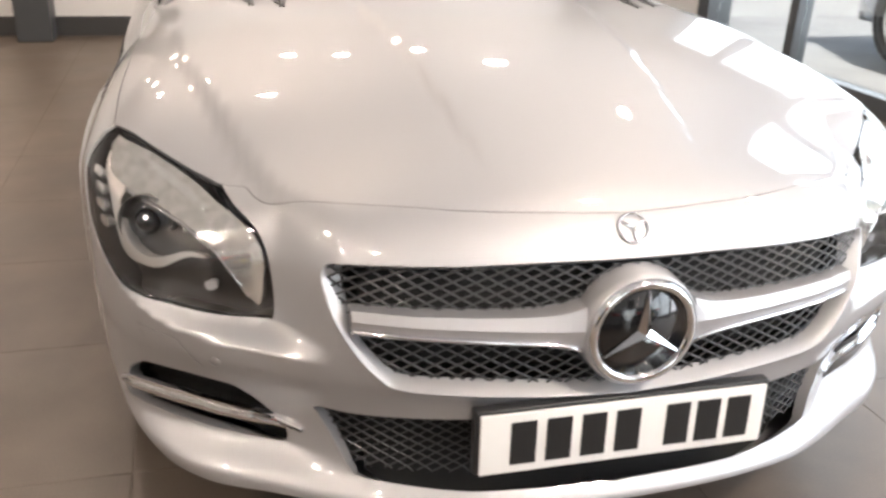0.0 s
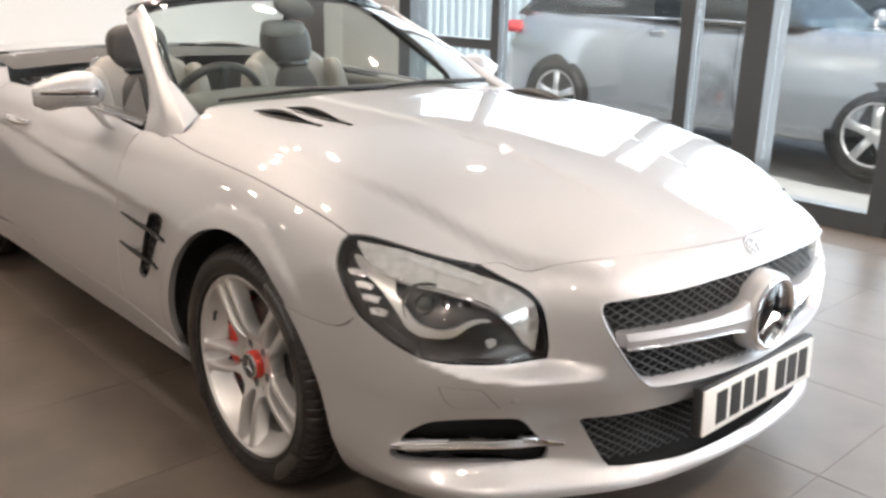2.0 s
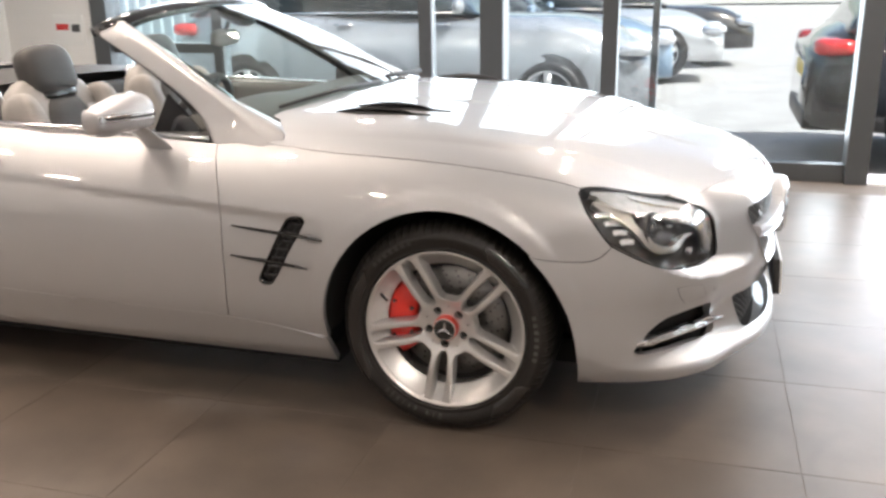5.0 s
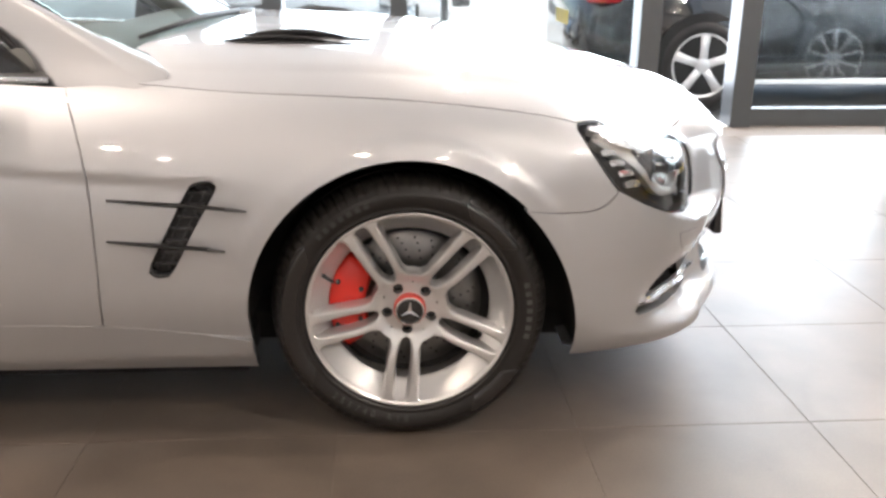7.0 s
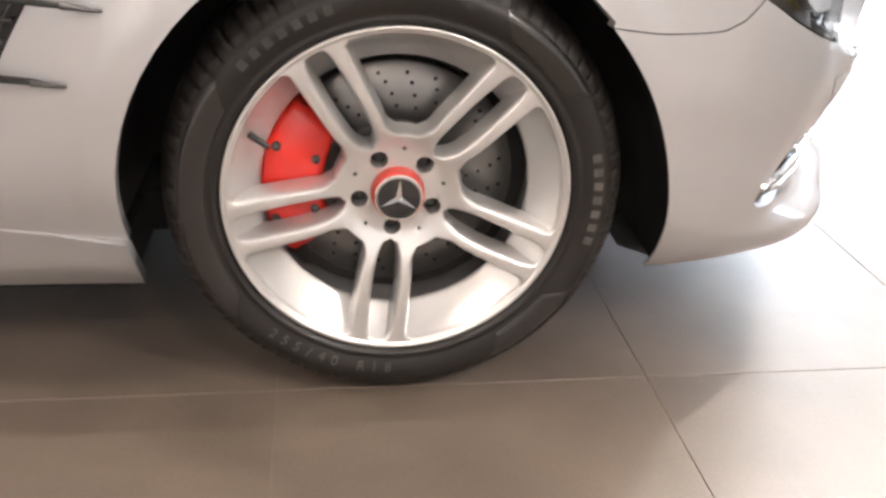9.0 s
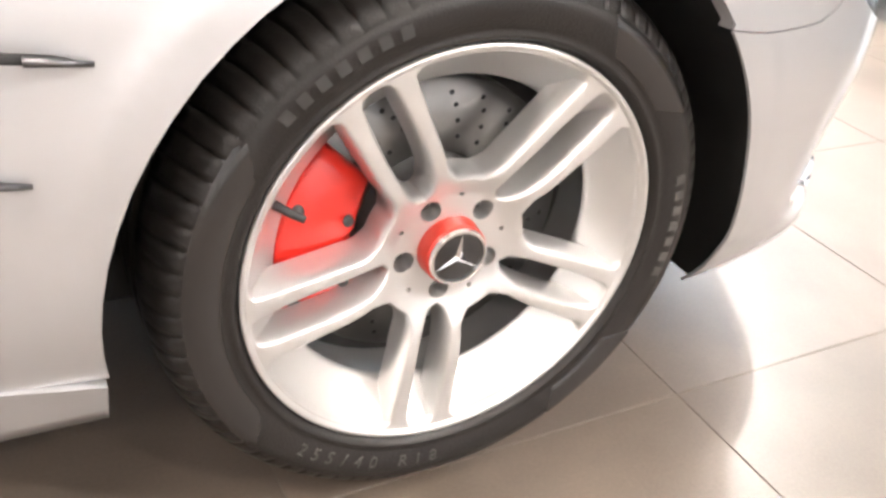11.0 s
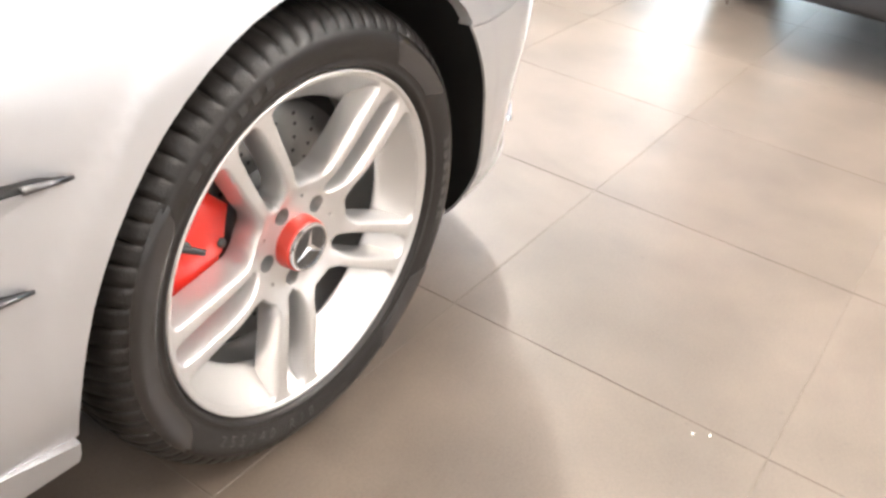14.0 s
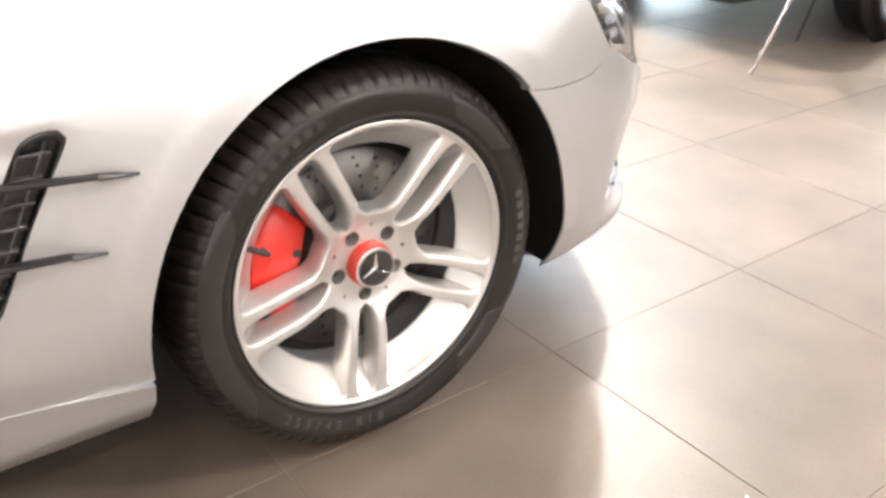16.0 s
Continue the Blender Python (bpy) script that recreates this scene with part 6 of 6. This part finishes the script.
def parked_car(place, paint, label, length=4.6, width=1.82, height=1.45, kind="estate", spokes=5, group="parked cars"):
    """A closed car for the distance: nose towards its own +x, centre at the origin."""
    car = thing("car", label, "car", place, group)
    L, W, H = length, width / 2, height
    xr, xf = -L / 2, L / 2
    ax_r, ax_f = xr + 0.19 * L, xf - 0.19 * L
    belt = 0.66 * H
    top_line = table((xr, xr + 0.04 * L, xr + 0.2 * L, 0.0, xf - 0.30 * L, xf - 0.06 * L, xf), (0.56 * H, belt * 0.99, belt * 1.02, belt, belt * 0.97, 0.53 * H, 0.40 * H))
    wid = table((xr, xr + 0.07 * L, 0.0, xf - 0.12 * L, xf), (0.80 * W, 0.97 * W, W, 0.94 * W, 0.70 * W))
    bm = bmesh.new()
    secs = []
    for i in range(33):
        x = xr + L * i / 32
        w, t = float(wid(x)), float(top_line(x))
        b = 0.20
        ring = [(0, t + 0.015), (0.55 * w, t + 0.008), (0.86 * w, t - 0.03), (0.965 * w, t - 0.12), (w, 0.55 * t + 0.1), (0.985 * w, 0.36), (0.95 * w, b + 0.03), (0.85 * w, b)]
        secs.append([(x, y, z) for y, z in ring] + [(x, -y, z) for y, z in reversed(ring[1:])])
    loft(bm, secs)
    bmesh.ops.recalc_face_normals(bm, faces=bm.faces[:])
    part("body", bm, paint, car)
    # arches: near-black discs on the closed body stand in for their shade
    for ax in (ax_r, ax_f):
        for s in (-1, 1):
            bm = bmesh.new()
            lathe(bm, [(0.001, 0.0), (0.372, 0.0), (0.378, -0.012)], 40, Matrix.Translation((ax, s * (float(wid(ax)) + 0.002), 0.335)) @ Matrix.Rotation(radians(90 * s * -1), 4, "X"))
            part("arch_shade_disc", bm, DARK, car)
            m = Matrix.Translation((ax, s * (float(wid(ax)) + 0.004), 0.327)) @ (RX if s < 0 else LEFT @ RX)
            simple_wheel(car, m, spokes)
    # cabin
    if kind == "estate":
        roof = ((xr + 0.05 * L, belt), (xr + 0.12 * L, H * 0.985), (xr + 0.25 * L, H), (-0.02 * L + 0.1, H), (xf - 0.33 * L, belt * 0.98))
    else:
        roof = ((xr + 0.10 * L, belt), (xr + 0.27 * L, H * 0.97), (xr + 0.36 * L, H), (0.0, H), (xf - 0.32 * L, belt * 0.98))
    rt = table([p[0] for p in roof], [p[1] for p in roof])
    bm = bmesh.new()
    secs = []
    x0, x1 = roof[0][0], roof[-1][0]
    for i in range(25):
        x = x0 + (x1 - x0) * i / 24
        t = max(float(rt(x)), belt * 0.97)
        w0, k = 0.93 * W, (t - belt) / (H - belt + 1e-6)
        ring = [(0, t), (0.60 * W, t - 0.006), (0.74 * W - 0.0 * k, t - 0.04 * max(k, 0.1)), (w0 - 0.06 * k, belt + (t - belt) * 0.45), (w0, belt - 0.02)]
        secs.append([(x, y, z) for y, z in ring] + [(x, -y, z) for y, z in reversed(ring[1:])])
    loft(bm, secs)
    bmesh.ops.recalc_face_normals(bm, faces=bm.faces[:])
    part("glasshouse", bm, CAR_GLASS, car)
    bm = bmesh.new()
    secs = []
    for i in range(17):
        x = roof[1][0] + (roof[3][0] - roof[1][0] + 0.05) * i / 16
        t = float(rt(x))
        ring = [(0.78 * W, t - 0.055), (0.70 * W, t - 0.005), (0.5 * W, t + 0.010), (0, t + 0.016)]
        secs.append([(x, y, z) for y, z in ring] + [(x, -y, z) for y, z in reversed(ring[:-1])])
    loft(bm, secs, closed=False)
    part("roof", bm, paint, car)
    for s in (-1, 1):
        for px in ((roof[1][0] + roof[3][0]) / 2 + 0.25, roof[1][0] + 0.25):
            bm = bmesh.new()
            box(bm, (px, s * 0.845 * W, (belt + H) / 2 - 0.03), (0.09, 0.03, H - belt - 0.02), 0.008, None)
            part("pillar", bm, paint, car)
        bm = bmesh.new()
        tube(bm, [(x0 + 0.2, s * 0.95 * W, belt + 0.005), (0, s * 0.955 * W, belt + 0.012), (x1 - 0.15, s * 0.94 * W, belt)], 0.010, 6)
        part("window_trim", bm, CHROME, car)
        bm = bmesh.new()
        soft_block(bm, (xf - 0.36 * L, s * (W + 0.09), belt + 0.06), (0.10, 0.20, 0.13), None, 3, 8)
        part("mirror", bm, paint, car)
        bm = bmesh.new()
        soft_block(bm, (xr + 0.165, s * 0.745 * W, 0.575 * H), (0.30, 0.44, 0.13), None, 4, 10)
        part("tail_lamp", bm, TAIL_RED, car)
        bm = bmesh.new()
        soft_block(bm, (xf - 0.16, s * 0.68 * W, 0.455 * H), (0.36, 0.34, 0.13), None, 4, 8)
        part("head_lamp", bm, CLEAR_LAMP, car)
        for hx in (-0.10 * L, 0.10 * L):
            bm = bmesh.new()
            tube(bm, [(hx - 0.09, s * (W + 0.002), belt - 0.10), (hx, s * (W + 0.016), belt - 0.098), (hx + 0.09, s * (W + 0.002), belt - 0.10)], 0.011, 8)
            part("door_handle", bm, CHROME, car)
            bm = bmesh.new()
            tube(bm, [(hx - 0.18, s * (0.998 * W), belt - 0.04), (hx - 0.18, s * (1.003 * W), 0.6), (hx - 0.14, s * (0.99 * W), 0.30)], 0.004, 6)
            part("door_gap", bm, DARK, car)
    for x, h in ((xf - 0.01, 0.37), (xr + 0.02, 0.36)):
        bm = bmesh.new()
        box(bm, (x, 0, h if x > 0 else 0.62), (0.05, 0.52, 0.115), 0.01)
        part("plate", bm, PLATE_WHITE if x > 0 else PLATE_YELLOW, car)
    for s in (-1, 1):
        bm = bmesh.new()
        ring = [[(xr + 0.02 + dx, s * 0.52 * W + r * 1.7 * math.cos(a), 0.29 + r * math.sin(a)) for a in (2 * math.pi * k / 20 for k in range(20))] for dx, r in ((0.25, 0.045), (-0.01, 0.045), (-0.012, 0.040), (0.08, 0.038))]
        loft(bm, ring, caps=False)
        part("exhaust", bm, CHROME, car)
    bm = bmesh.new()
    box(bm, (xr + 0.12, 0, 0.27), (0.26, 1.55 * W, 0.16), 0.05)
    part("rear_valance", bm, BLACK_PLASTIC, car)
    bm = bmesh.new()
    box(bm, (xf - 0.05, 0, 0.52), (0.09, 0.80, 0.16), 0.02)
    part("radiator_grille", bm, BLACK_PLASTIC, car)
    return car


parked_car(pose(-2.2, 5.60, 0, 0, 0, 2), PAINT_GREY, "grey estate car parked outside the glazing", 4.7, 1.86, 1.62)
parked_car(pose(-2.1, 8.3, 0, 0, 0, 4), PAINT_BLUE, "blue-grey saloon parked outside in a row", 4.6, 1.82, 1.45, "saloon", 10)
parked_car(pose(-1.5, 10.9, 0, 0, 0, 3), PAINT_SILVER, "silver saloon parked outside in a row", 4.6, 1.82, 1.44, "saloon", 5)
parked_car(pose(-1.0, 13.6, 0, 0, 0, 3), PAINT_BLACK, "dark saloon parked far down the row", 4.6, 1.82, 1.44, "saloon", 5)
parked_car(pose(3.75, 4.80, 0, 0, 0, 0), PAINT_BLACK, "black estate car with five-spoke wheels outside the door", 4.7, 1.84, 1.44, "estate", 5)
parked_car(pose(6.5, 7.6, 0, 0, 0, 0), PAINT_BLUE, "dark blue saloon parked outside", 4.6, 1.82, 1.44, "saloon", 10)
parked_car(pose(4.93, 1.12, 0, 0, 0, 0), PAINT_BLACK, "black saloon standing in the showroom", 4.6, 1.74, 1.44, "saloon", 10, "showroom cars")
parked_car(pose(4.70, -1.45, 0, 0, 0, 0), PAINT_BLACK, "second black saloon standing in the showroom", 4.6, 1.84, 1.44, "saloon", 10, "showroom cars")

# sign stand with thin splayed legs
stand = thing("sign_stand", "thin metal tripod sign stand on the tiles", "sign stand", Matrix.Translation((2.75, -0.05, 0)))
for k, (x, y) in enumerate(((-0.35, 0.19), (0.08, -0.49), (0.30, 0.42))):
    bm = bmesh.new()
    tube(bm, [(x, y, 0.004), (x * 0.5, y * 0.5, 0.55), (0, 0, 1.1)], [0.007, 0.008, 0.009], 10)
    leg = part("leg", bm, CHROME, stand)
    bm = bmesh.new()
    box(bm, (x * 0.66, y * 0.66, 0.37), (0.03, 0.03, 0.035), 0.006)
    part("clamp", bm, BLACK_PLASTIC, leg)
bm = bmesh.new()
box(bm, (0, 0, 1.40), (0.02, 0.42, 0.60), 0.004)
part("sign_board", bm, BLACK_PLASTIC, stand)
# ribbed metal shed beyond the parked cars
shed = thing("shed", "low shed clad in pale blue ribbed metal, beyond parked cars", "building", Matrix.Translation((-10.5, 9.0, 0)))
bm = bmesh.new()
box(bm, (0, 2.0, 1.84), (8.0, 3.9, 3.9))
part("wall", bm, CLADDING, shed, smooth=False)
rib = None
for k in range(40):
    if rib is None:
        bm = bmesh.new()
        box(bm, (0, 0, 1.84), (0.07, 0.05, 3.9), 0.012)
        rib = part("rib", bm, CLADDING, shed, smooth=False)
        rib.location = (-3.9, 0.03, 0)
    else:
        r = new("rib", rib.data)
        r.parent, r.location = shed, (-3.9 + 0.2 * k, 0.03, 0)
bm = bmesh.new()
box(bm, (0, 2.0, 3.84), (8.3, 4.3, 0.12), 0.02)
part("roof", bm, FRAME_GREY, shed, smooth=False)
# far side: pale backdrop of buildings
bm = bmesh.new()
box(bm, (0, 60, 3.0), (160, 4, 6.0))
tagged(part("backdrop", bm, BRICK_FAR, None, "pale buildings far behind the parked cars", False), "", "buildings", "", "structure")
